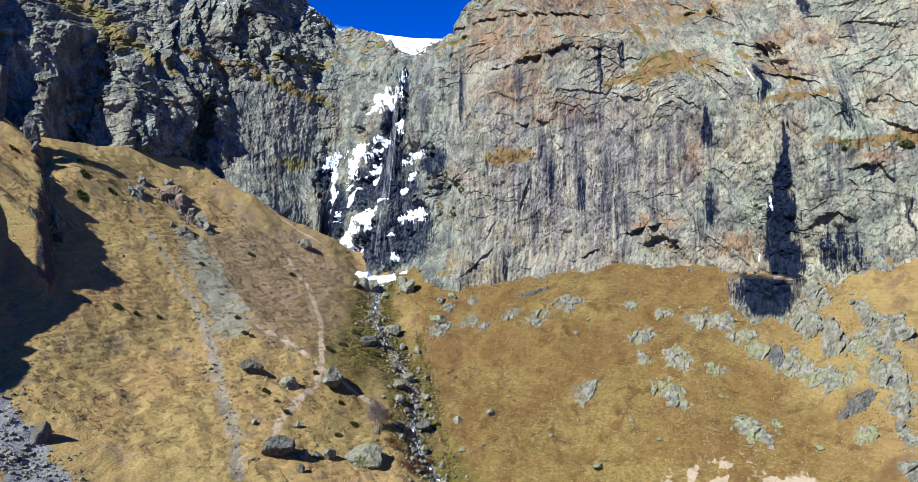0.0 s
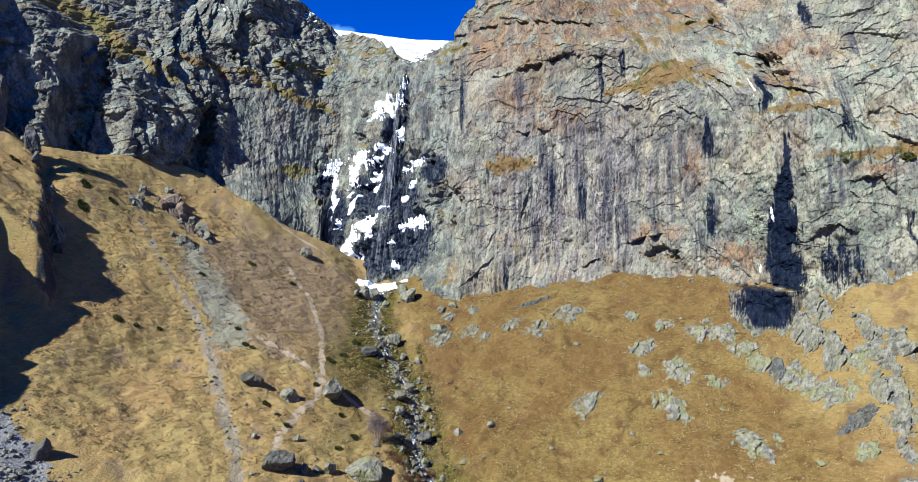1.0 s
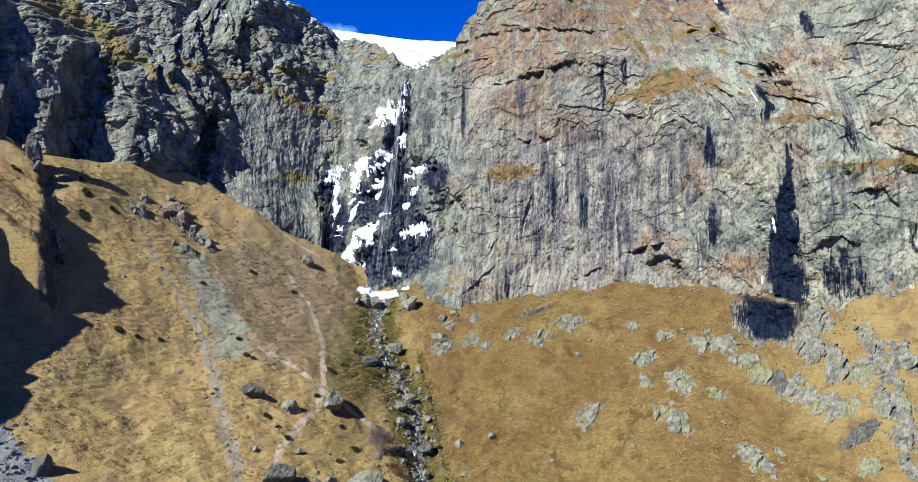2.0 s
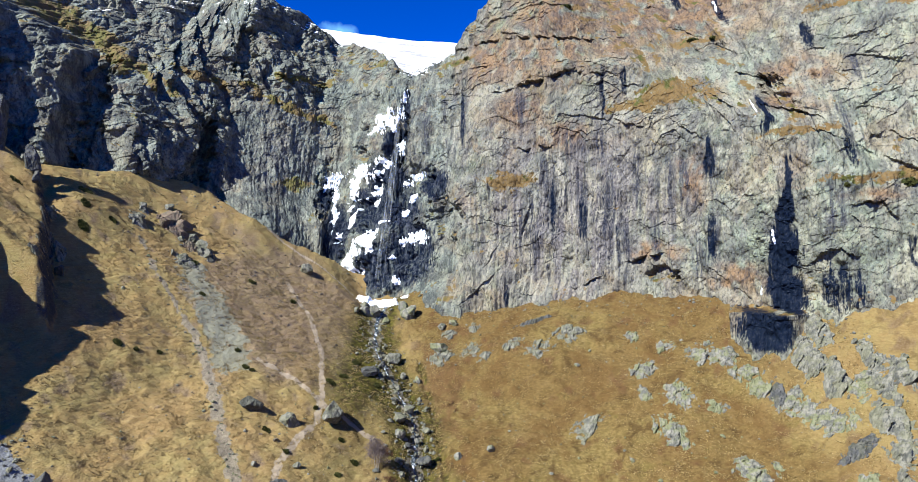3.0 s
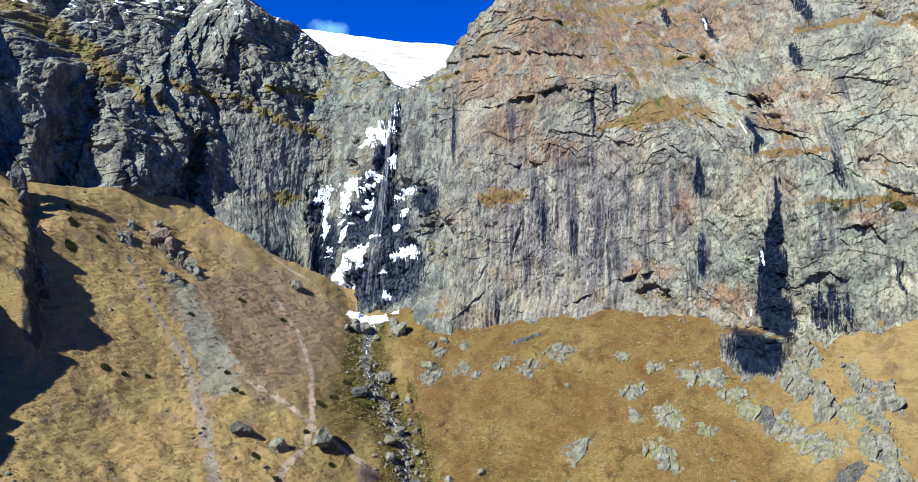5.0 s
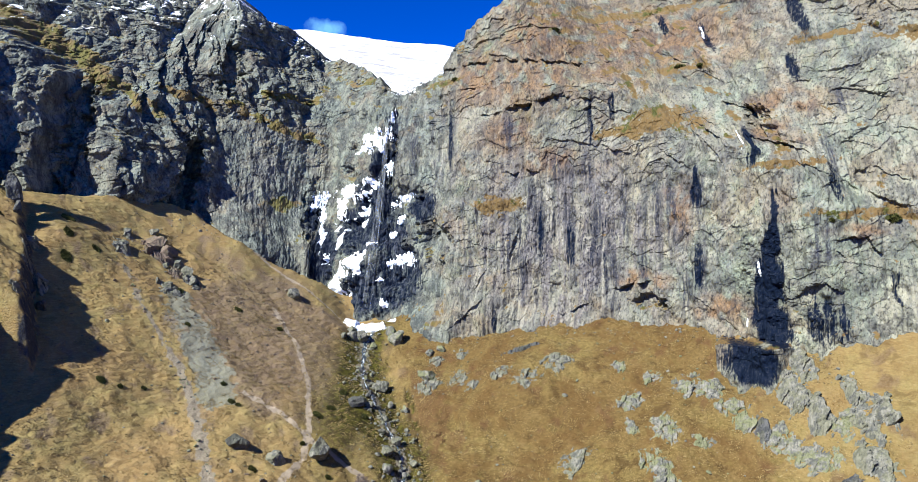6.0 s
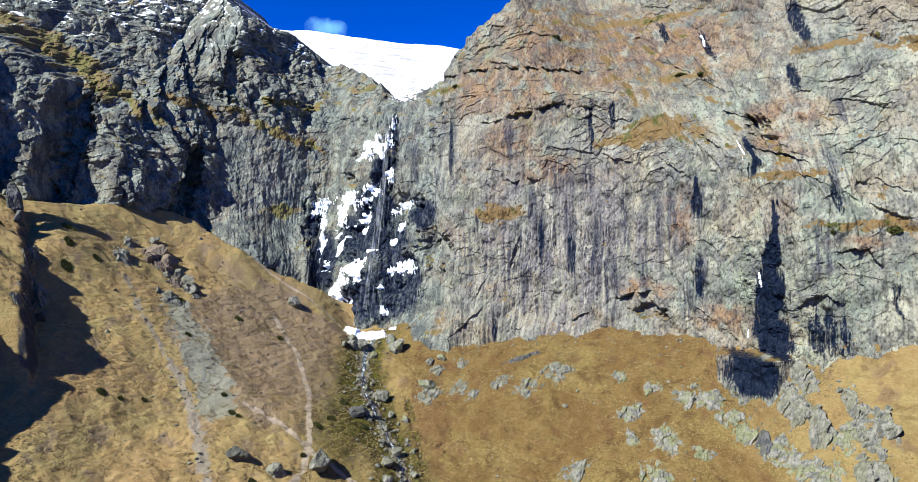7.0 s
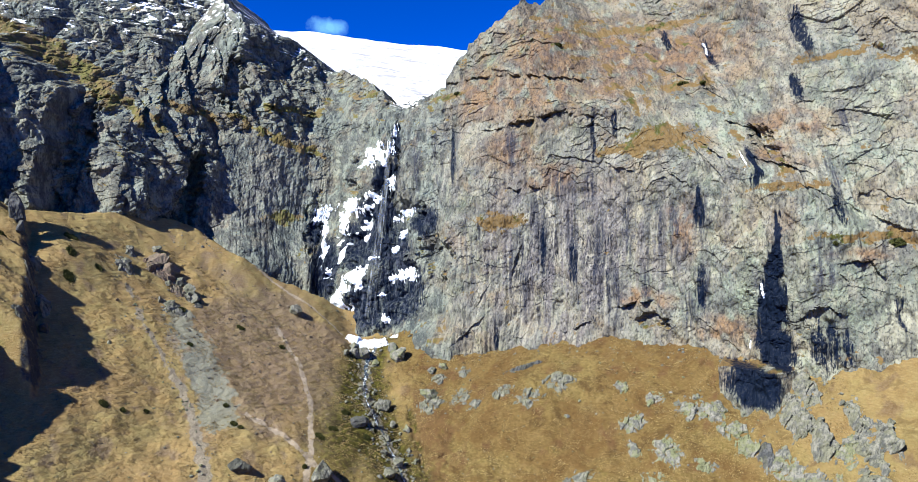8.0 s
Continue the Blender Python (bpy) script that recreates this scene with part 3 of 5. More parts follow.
HOLLOWS = [(-6, 92, 9, 14, 4), (-199, 150, 5, 34, 7), (-154, 134, 4, 26, 7), (96, 66, 6, 4, 4), (-88, 108, 5, 22, 4), (138, 151, 3, 5, 5), (-42, 100, 20, 46, 6), (134, 75, 5, 24, 1.2),
           (149, 63, 7, 12, 1.2), (-36, 150, 4, 22, 3), (-140, 205, 5, 24, 6)]
SWELLS = [(-190, 140, 16, 26, 4), (-130, 94, 16, 16, 10), (-100, 84, 22, 18, 11), (-74, 72, 30, 28, 12), (-30, 140, 11, 14, 7), (16, 150, 20, 60, 10), (24, 52, 16, 22, 8), (-8, 44, 17, 12, 11), (60, 48, 22, 10, 5), (42, 45, 14, 12, 9), (62, 212, 15, 17, 13), (70, 86, 14, 16, 5), (-66, 135, 9, 24, 4), (140, 100, 8, 20, 2)]
# roofs and open cracks: from, to, how far they stand out
ROOFS = [(22, 165, 39, 168, 3), (39, 168, 60, 173, 4.5), (31, 131, 51, 132, 2.6), (79, 143, 92, 137, 2.6), (131, 159, 137, 155, 5), (137, 155, 139, 141, 5), (136, 139, 147, 133, 2.5),
         (118, 150, 130, 130, 2), (161, 116, 176, 108, 1.3), (141, 72, 147, 78, 3), (147, 78, 153, 76, 3), (154, 96, 161, 96, 3), (161, 96, 165, 90, 3), (153, 91, 159, 83, 2.5)]
ROOFS_2 = [(84, 71, 97, 75, 4), (5, 48, 20, 61, 2.5), (60, 57, 72, 63, 2.5), (-28, 93, 4, 101, 2), (35, 86, 39, 100, 1.8), (120, 53, 135, 53.5, 3), (-2, 201, 26, 199, 2.2),
           (26, 199, 73, 191, 2.4), (53, 118, 67, 106, 1.8), (-119, 170, -88, 156, 3.5), (-125, 190, -91, 186, 3), (150, 117, 166, 125, 1.6), (60, 172, 74, 168, 2), (100, 140, 112, 128, 1.5)]
ROOFS_3 = [(115, 146, 123, 130, 2.5), (120, 153, 128, 144, 2), (135, 139, 145, 132, 3), (144, 127, 154, 121, 2.5), (154, 120, 175, 108, 1.4), (132, 123, 135, 110, 2.5), (167, 125, 176, 118, 2.2), (76, 163, 92, 159, 2),
           (0, 215, 41, 196, 1.6), (-27, 90, -3, 97, 2.4), (-13, 94, 17, 112, 2), (114, 70, 129, 53, 1.8), (56, 120, 69, 102, 2), (14, 63, 23, 79, 2.2), (75, 192, 90, 193, 2), (113, 198, 124, 185, 2.2), (146, 164, 161, 165, 2), (164, 163, 180, 151, 1.2)]


def spots(x, z, places, soft=0.45):
    """1 inside the given patches, 0 outside, with a worn edge."""
    best = np.zeros(np.shape(x))
    for cx, cz, w, h in places:
        near = (np.abs(x - cx) < 2 * w) & (np.abs(z - cz) < 2 * h)
        r = np.hypot((x[near] - cx) / w, (z[near] - cz) / h)
        best[near] = np.maximum(best[near], step(r, 1 + soft, 1 - soft))
    return best


def roofs(x, z, lines):
    """Rock that stands out above a line and is undercut below it."""
    d = np.zeros(np.shape(x))
    for x0, z0, x1, z1, out in lines:
        near = (x > min(x0, x1) - 6) & (x < max(x0, x1) + 6) & (z > min(z0, z1) - 14) & (z < max(z0, z1) + 26)
        xx, zz = x[near], z[near]
        zz = zz + 1.3 * grain(xx / 4, zz / 9, 23) + 0.7 * grain(xx / 1.5, zz / 3, 30)
        n = math.hypot(x1 - x0, z1 - z0)
        ux, uz = (x1 - x0) / n, (z1 - z0) / n
        t = (xx - x0) * ux + (zz - z0) * uz
        h = (zz - z0) * ux - (xx - x0) * uz
        if ux < 0.25:
            h = h * np.sign(ux + 1e-6)
        end = step(t, -3, 3) * step(t, n + 3, n - 3) * step(grain(xx / 5.5, zz / 40 + out, 36), -0.45, 0.15)
        d[near] += out * (1 + 0.7 * grain(xx / 3, zz / 3, 28)) * end * np.where(h > 0, 0.6 * np.exp(-np.maximum(h, 0) / 6), -0.6 * np.exp(np.minimum(h, 0) / 1.9))
    return d


ARC_X = np.arange(-276, 251.1, 1.0)
ARC_S = np.concatenate([[0], np.cumsum(np.hypot(np.diff(ARC_X), np.diff(along(ARC_X, CX, CY))))])
ARC_T = np.convolve(np.pad(np.gradient(along(ARC_X, CX, CY), ARC_X), 10, mode="edge"), np.ones(21) / 21, "valid")
ARC_NX, ARC_NY = ARC_T / np.hypot(1, ARC_T), -1 / np.hypot(1, ARC_T)


def warp(s, z):
    """The wall's own coordinates, bent a little."""
    return s + 3 * grain(s / 19, z / 19, 13), z + 3.5 * grain(s / 21, z / 21, 14)


def relief(s, x, z):
    """How far the rock stands out of the bare wall."""
    west = 1 - step(x, -98, -84)
    east = 1 - west
    d = 4.0 * grain(s / 75, z / 130, 11) + (2.0 + 0.6 * west) * fbm(s / 24 + 0.01 * z, z / 50, 3, 12)
    # rounded, deeply parted buttresses on the west side
    ws, wz = warp(s, z)
    bulge = 0
    for o, (w, h, a) in enumerate(((30, 44, 7.0), (13, 19, 4.4), (6, 8.5, 1.9), (2.8, 4.0, 0.8))):
        bulge = bulge + a * (np.minimum(np.abs(grain((ws + 0.5 * wz) / w, wz / h, 15 + o)) * 1.7, 0.8) - 0.35)
    curtain = step(x, -146, -136) * step(z, 176, 164)
    d = d + west * (1 - 0.8 * curtain) * bulge
    # broad facets of the east wall
    d = d + east * 3.2 * (np.abs(grain((s + 0.45 * z) / 19, z / 24, 31)) + 0.6 * np.abs(grain((s - 0.5 * z) / 12, z / 15, 32)) + 0.4 * np.abs(grain((s + 0.3 * z) / 5.5, z / 8.5, 33)) + 0.16 * np.abs(grain((s - 0.3 * z) / 2.6, z / 4.2, 35)) - 0.55)
    # broken blocks
    f1, f2, num, dx, dy = cells((ws + 0.3 * wz) / 11, wz / 9, 25)
    lumps = step(grain(s / 33, z / 26, 26), 0.0, 0.4) * (0.35 + 0.65 * step(z, 110, 150))
    lumps = np.maximum(0.55 * lumps * east, 0.55 * west * (1 - curtain))
    d = d + (0.18 + lumps) * (1.5 * (num - 0.5) + 1.6 * dx * (num - 0.4) - 1.2 * dy * (1.2 - num))
    f1, f2, num, dx, dy = cells((ws - 0.4 * wz) / 3.6, wz / 3.4, 27)
    d = d + (0.10 + lumps) * (0.75 * (num - 0.5) + 0.8 * dx * (num - 0.3) - 0.7 * dy)
    # flutes down the smooth walls
    flute = (1 - 0.7 * lumps) * (0.5 + 0.5 * east) * (1 - 0.65 * step(z + 8 * grain(s / 30, z / 30, 50), 132, 156))
    d = d + flute * (1.1 * grain(s / 7 + 0.01 * z, z / 90, 18) + 0.7 * (np.abs(grain(s / 3.4, z / 60, 19)) * 2 - 0.6) + 0.4 * grain(s / 1.5, z / 24, 22))
    d = d + (0.28 + 0.17 * west) * fbm(s / 3.0, z / 5.0, 3, 17) + 0.15 * grain(s / 1.1, z / 1.6, 34)
    # slabs that lie back and break off in small roofs
    t = (z - 0.35 * s + 16 * fbm(s / 40, z / 40, 3, 20)) / 17
    some = step(grain(s / 24, z / 22, 21), 0.02, 0.3)
    d = d + some * 0.35 * (0.5 - (t - np.floor(t)))
    # a wet step below the east wall
    d = d + 13 * step(x, 121, 124) * step(x, 142, 139) * step(z + 0.5 * grain(s / 4, z / 4, 49), 53.5, 51.5)
    # two buttresses with a sheer east side, and the shady clefts beside them
    xw = x + 2.2 * fbm(s / 13, z / 13, 4, 44) + 0.06 * (z - 150)
    d = d + 23 * step(xw, -204, -210) * step(xw, -262, -240) * step(z + 3 * fbm(s / 9, z / 9, 3, 45), 100, 116) * (1 - step(z + 0.9 * (x + 215) + 5 * fbm(s / 9, z / 9, 3, 46), 176, 198))
    # unseen spur farther west, added to throw shade over the first buttress
    d = d + 46 * step(x + 2 * fbm(s / 10, z / 10, 3, 76), -241, -248) * (1 - step(z + 5 * fbm(s / 12, z / 12, 3, 77), 192, 210))
    xw = x + 1.8 * fbm(s / 11, z / 11, 4, 47) - 0.25 * (z - 137)
    d = d + 10 * step(xw, -157, -161) * step(xw, -186, -172) * step(z, 100, 118) * (1 - step(z + 4 * fbm(s / 9, z / 9, 3, 48), 146, 176))
    for cx, cz, w, h, deep in HOLLOWS:
        d = d - deep * step(np.hypot((x - cx + 0.75 * w * fbm(s / (1.1 * w), z / (1.1 * w), 4, 24, 0.6)) / w, (z - cz + 0.5 * h * fbm(s / (1.2 * w), z / (0.9 * h), 3, 29)) / h), 1.2, 0.6)
    for cx, cz, w, h, out in SWELLS:
        d = d + out * bump_at(x, z, cx, cz, w, h)
    return d + roofs(x, z, ROOFS) + roofs(x, z, ROOFS_2) + 0.45 * roofs(x, z, ROOFS_3)


def cliff_point(x, z):
    """A place on the finished rock face."""
    s = np.interp(x, ARC_X, ARC_S)
    d = relief(s, x, z)
    return x + np.interp(x, ARC_X, ARC_NX) * d, wall_y(x, z) + np.interp(x, ARC_X, ARC_NY) * d


def make_cliff():
    s = np.arange(0, ARC_S[-1], 0.46)
    x = np.interp(s, ARC_S, ARC_X)
    v = np.arange(0, 1.0001, 1 / 540)
    rim = along(x, RIM_X, RIM_Z) + 2.5 * ridged(s / 11, s * 0 + 0.3, 3, 41) + 2.0
    foot = land(x, wall_y(x, 60)) - 22
    foot = np.minimum(foot, rim - 60)
    S, V = np.meshgrid(s, v, indexing="ij")
    X = np.repeat(x[:, None], len(v), 1)
    Z = foot[:, None] + V * (rim - foot)[:, None]
    Y = wall_y(X, Z)
    D = relief(S, X, Z)
    X2 = X + np.interp(x, ARC_X, ARC_NX)[:, None] * D
    Y2 = Y + np.interp(x, ARC_X, ARC_NY)[:, None] * D
    # the top, lying back behind the rim
    back_d = np.array([0.8, 2, 4, 8, 15, 30, 60, 110, 200])
    XT = np.repeat(X2[:, -1:], len(back_d), 1)
    YT = Y2[:, -1:] + back_d[None, :]
    ZT = Z[:, -1:] + 0.12 * back_d[None, :] + 1.5 * grain(XT / 9, YT / 9, 43) * step(back_d, 0, 8)[None, :]
    XA, YA, ZA = (np.concatenate([a, b], 1) for a, b in ((X2, XT), (Y2, YT), (Z, ZT)))
    # flatness of the rock tells where grass can hold
    P = np.stack([XA, YA, ZA], -1)
    N = np.cross(np.gradient(P, axis=0), np.gradient(P, axis=1))
    N /= np.linalg.norm(N, axis=-1, keepdims=True) + 1e-9
    up = N[..., 2]
    SA = np.concatenate([S, np.repeat(S[:, -1:], len(back_d), 1)], 1)
    a = {}
    XB, ZB = XA + 4.5 * fbm(SA / 10, ZA / 8, 4, 52, 0.6), ZA + 2.6 * fbm(SA / 9, ZA / 6, 4, 53, 0.6)
    brow = np.full(XA.shape, 99.0)
    for x0, z0, x1, z1 in BROWS:
        brow = np.minimum(brow, near_line(XB, ZB, [x0, x1], [z0, z1]))
    a["grass"] = step(up + 0.3 * fbm(SA / 9, ZA / 9, 3, 51) - 0.12 * (XA < -90), 0.68, 0.95)
    a["grass"] = np.maximum(a["grass"], np.maximum(0.85 * spots(XB, ZB, LEDGES), 1.0 * step(brow + 1.6 * fbm(SA / 6, ZA / 4, 3, 60), 3.4, 1.4)))
    ramp = near_line(XB, ZB, [-275, -240, -213, -192], [232, 216, 198, 180])
    a["grass"] = np.maximum(a["grass"], 0.95 * step(ramp + 3 * fbm(SA / 7, ZA / 6, 4, 68), 9, 3))
    a["rust"] = 0.95 * spots(XB, ZB, RUSTY, 0.8) * step(fbm(SA / 9, ZA / 9, 4, 54), -0.6, 0.05)
    a["pale"] = np.maximum(0.72 * spots(XB, ZB, PALE, 0.8), 0.78 * (1 - 0.75 * step(ZB, 150, 195)) * step(XB + 0.15 * ZB, 118, 150) * step(fbm(SA / 20, ZA / 30, 3, 59), -0.5, 0.3))
    a["violet"] = np.maximum(bump_at(XB, ZB, 60, 92, 55, 50), 0.8 * bump_at(XB, ZB, -8, 150, 18, 34))
    a["violet"] = np.maximum(a["violet"], 0.7 * bump_at(XB, ZB, -115, 130, 26, 36))
    # western rock: cooler grey, deepened in colour for shade on its steps
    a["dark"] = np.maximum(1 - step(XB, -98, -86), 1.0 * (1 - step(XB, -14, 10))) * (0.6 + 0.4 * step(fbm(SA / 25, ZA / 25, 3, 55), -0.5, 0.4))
    XW = XA + 0.8 * fbm(SA / 2.5, ZA / 12, 3, 56)
    a["wet"] = np.maximum(spots(XW, ZA, WET_SHADED_RUNS) * np.where(XA > 142, 0.75, np.where(XA > 118, 1.25, 0.8)), np.maximum(0.8 * spots(XW, ZA, WET_RUNS_2), 1.15 * spots(XA + 2.5 * fbm(SA / 5, ZA / 9, 4, 69), ZA, WET_FALL, 0.5)))
    a["iced"] = bump_at(XA, ZA, -38, 82, 34, 50) ** 0.5 * (XA < 20)
    a["wet"] = np.maximum(a["wet"], 0.45 * (0.25 + 0.75 * a["violet"]) * step(grain(SA / 20, ZA / 60, 57), 0.1, 0.4))
    # each block of rock has a tone of its own
    ws, wz = warp(SA + 1.2 * fbm(SA / 3, ZA / 3, 3, 78), ZA + 1.2 * fbm(SA / 3, ZA / 3, 3, 79))
    big, small, slab = cells((ws + 0.3 * wz) / 11, wz / 9, 25)[2], cells((ws - 0.4 * wz) / 3.6, wz / 3.4, 27)[2], cells((ws + 0.6 * wz) / 21, wz / 26, 80)[2]
    a["tone"] = 0.40 * big + 0.28 * small + 0.32 * slab
    a["hue"] = 0.5 * slab + 0.5 * cells((ws + 0.3 * wz) / 11, wz / 9, 81)[2]
    # mineral streaks: dark and cream, where water runs down the smooth wall
    SW = SA + 1.2 * grain(SA / 14, ZA / 30, 61)
    runs = np.maximum(np.clip(1.3 * a["violet"], 0, 1), 0.22 * (XA > -30)) * step(fbm(SA / 16, ZA / 34, 3, 62), -0.15, 0.4)
    a["streak"] = np.maximum(runs * step(grain(SW / 2.6, ZA / 48, 63) + 0.55 * grain(SW / 1.2, ZA / 26, 64), 0.06, 0.34), spots(XW, ZA, STREAKS, 0.7) * step(grain(SW / 1.3, ZA / 22, 65), -0.45, 0.0))
    a["cream"] = runs * step(grain(SW / 2.4, ZA / 44, 66) + 0.5 * grain(SW / 1.1, ZA / 20, 67), 0.14, 0.44) * (1 - a["streak"])
    a["snow"] = step(up + 0.3 * fbm(SA / 6, ZA / 6, 3, 58) + 0.22 * step(ZA, 235, 275) * (XA < -100), 0.85, 1.0) * step(ZA, 200, 240) * (XA < -90)
    a["snow"] = np.maximum(a["snow"], bump_at(XA, ZA, -28, 192, 12, 6) * step(up, 0.2, 0.6))
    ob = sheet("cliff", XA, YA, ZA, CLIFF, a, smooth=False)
    return tagged(ob, "high weathered grey and ochre rock wall with grassy ledges", "cliff", kind="structure")


def hill_height(x, y):
    crest = along(x, [-2600, -900, -560, -200, 60, 400, 1200, 2600], [860, 790, 742, 712, 685, 652, 570, 480])
    return np.maximum(crest - 0.00026 * (y - 2250) ** 2 * (1 + 0.5 * (y < 2250)) + 14 * fbm(x / 300, y / 300, 4, 61), 60)


def make_snow_hill():
    X, Y = np.meshgrid(axis((-2600, 2601, 25)), axis((1150, 3600, 25)), indexing="ij")
    ob = sheet("snow_hill", X, Y, hill_height(X, Y), SNOWFIELD)
    return tagged(ob, "distant rounded summit under unbroken snow", "mountain", kind="structure")


make_ground()
make_cliff()
make_snow_hill()


# ---- things ----
def part(name, me, material, parent=None, label="", m=None):
    """Links a mesh (or a bmesh) as one object, under a thing if one is given."""
    if isinstance(me, bmesh.types.BMesh):
        bm, me = me, bpy.data.meshes.new(name)
        bm.to_mesh(me)
        bm.free()
    if material and not me.materials:
        me.materials.append(material)
    ob = new(name, me)
    ob.parent = parent
    if m is not None:
        ob.matrix_basis = m
    return tagged(ob, label)


def mesh_of(name, verts, faces, material, smooth=True):
    """A mesh from arrays of places and of triangles or quads."""
    verts, faces = np.asarray(verts, np.float32), np.asarray(faces, np.int32)
    me = bpy.data.meshes.new(name)
    me.vertices.add(len(verts))
    me.vertices.foreach_set("co", verts.ravel())
    me.loops.add(faces.size)
    me.loops.foreach_set("vertex_index", faces.ravel())
    me.polygons.add(len(faces))
    me.polygons.foreach_set("loop_start", np.arange(0, faces.size, faces.shape[1], dtype=np.int32))
    me.polygons.foreach_set("use_smooth", np.full(len(faces), smooth))
    me.materials.append(material)
    me.update(calc_edges=True)
    return me


def ball(level):
    """Directions and triangles of a fine ball."""
    bm = bmesh.new()
    bmesh.ops.create_icosphere(bm, subdivisions=level, radius=1)
    v = np.array([p.co[:] for p in bm.verts])
    f = np.array([[q.index for q in t.verts] for t in bm.faces])
    bm.free()
    return v / np.linalg.norm(v, axis=1, keepdims=True), f


BALLS = {n: ball(n) for n in (1, 2, 3, 4, 5)}


def rough3(v, scale, seed):
    """Noise on places in space."""
    a = grain(v[:, 0] / scale + 0.37 * v[:, 2] / scale, v[:, 1] / scale + 7.1, seed)
    b = grain(v[:, 2] / scale + 3.3, v[:, 0] / scale - 0.41 * v[:, 1] / scale, seed + 1)
    return a + b


def stone(w, d, h, seed, level=4, planes=13, worn=0.055, sharp=1.0):
    """An angular block: a ball cut by random planes, then roughened."""
    rng = np.random.default_rng(seed)
    dirs, faces = BALLS[level]
    n = rng.normal(size=(planes, 3))
    n /= np.linalg.norm(n, axis=1, keepdims=True)
    off = rng.uniform(0.48, 0.86, planes)
    dot = np.maximum(dirs @ n.T, 1e-3)
    r = np.minimum(1.15, np.min(off / dot, axis=1))
    v = dirs * r[:, None] * np.array([w, d, h])
    size = (w * d * h) ** (1 / 3)
    push = worn * size * (rough3(v, size * 0.55, seed % 97) + 0.6 * rough3(v, size * 0.23, seed % 89 + 3) + 0.4 * rough3(v, size * 0.1, seed % 83 + 5))
    return v + dirs * (push * sharp)[:, None], faces


def rock_paint(name, low, high, stain, lichen, much, deepen=0.55):
    p = Paint(name, 0.92, 0.15)
    mott = p.noise(0.5, (1, 1, 0.6), detail=8, rough=0.7, offset=len(name))
    speck = p.noise(1.6, detail=7, rough=0.75, offset=9)
    c = p.mix(p.span(mott, 0.40, 0.60), low, high)
    c = p.mix(p.maths("MULTIPLY", p.span(p.noise(0.22, detail=7, rough=0.65, offset=33), 0.45, 0.56), much), c, lichen)
    c = p.mix(p.maths("MULTIPLY", p.span(speck, 0.53, 0.64), 0.8), c, stain)
    c = p.mix(p.maths("MULTIPLY", p.span(speck, 0.34, 0.45, 1, 0), 0.25), c, (0.46, 0.44, 0.39))
    p.relief(p.noise(0.9, (1, 1, 0.6), detail=3, rough=0.5, offset=13), 0.9, 1.0)
    return p.done(c, deepen=deepen)


GREY_ROCK = rock_paint("grey_rock", (0.135, 0.140, 0.125), (0.330, 0.320, 0.262), (0.060, 0.058, 0.055), (0.235, 0.235, 0.135), 0.5)
PALE_ROCK = rock_paint("pale_rock", (0.170, 0.175, 0.155), (0.400, 0.385, 0.325), (0.070, 0.070, 0.064), (0.290, 0.312, 0.130), 0.65, 0.48)
DARK_ROCK = rock_paint("dark_rock", (0.075, 0.080, 0.085), (0.165, 0.165, 0.160), (0.025, 0.026, 0.030), (0.150, 0.150, 0.090), 0.4)
RUST_ROCK = rock_paint("rust_rock", (0.190, 0.150, 0.118), (0.300, 0.215, 0.155), (0.075, 0.060, 0.055), (0.230, 0.220, 0.140), 0.4)


def set_rock(name, x, y, w, h, seed, material, label, category, group="", deep=None, sink=0.35, flat=1.0, turn=0.0, tall=1.0, level=4):
    """One rock that sits in the slope at x, y."""
    d = deep or w * 0.85
    v, f = stone(w, d, h * tall, seed, level=level)
    c, s = math.cos(turn), math.sin(turn)
    v = np.stack([c * v[:, 0] - s * v[:, 1], s * v[:, 0] + c * v[:, 1], v[:, 2]], 1)
    ob = part(name, mesh_of(name, v, f, material, False), None, m=Matrix.Translation((x, y, float(np.squeeze(ground_at(x, y))) + h * tall * (1 - 2 * sink) * flat)))
    return tagged(ob, label, category, group)


BOULDERS = [(-77.7, 240.5, 4.8, 3.0), (-62.8, 240.5, 4.1, 3.4), (-48.1, 249.8, 5.8, 4.9), (-57.2, 204.5, 5.2, 4.9), (-42.8, 212.5, 2.3, 3.2), (-81.9, 351.2, 3.8, 4.4),
            (-39.8, 291, 5.2, 2.8), (-31.5, 312.8, 4.2, 3.0), (-55, 221.2, 1.7, 1.6), (-46.5, 212, 1.9, 1.5), (-49.3, 207.8, 1.6, 1.8), (-48.7, 201.2, 1.5, 2.2)]
for i, (x, y, w, h) in enumerate(BOULDERS):
    set_rock("boulder", x, y, w, h, 100 + i, GREY_ROCK if i % 3 else DARK_ROCK, "angular grey weathered boulder lying on dry grass", "boulder", "boulders on the slope", sink=0.2, turn=i * 0.9)
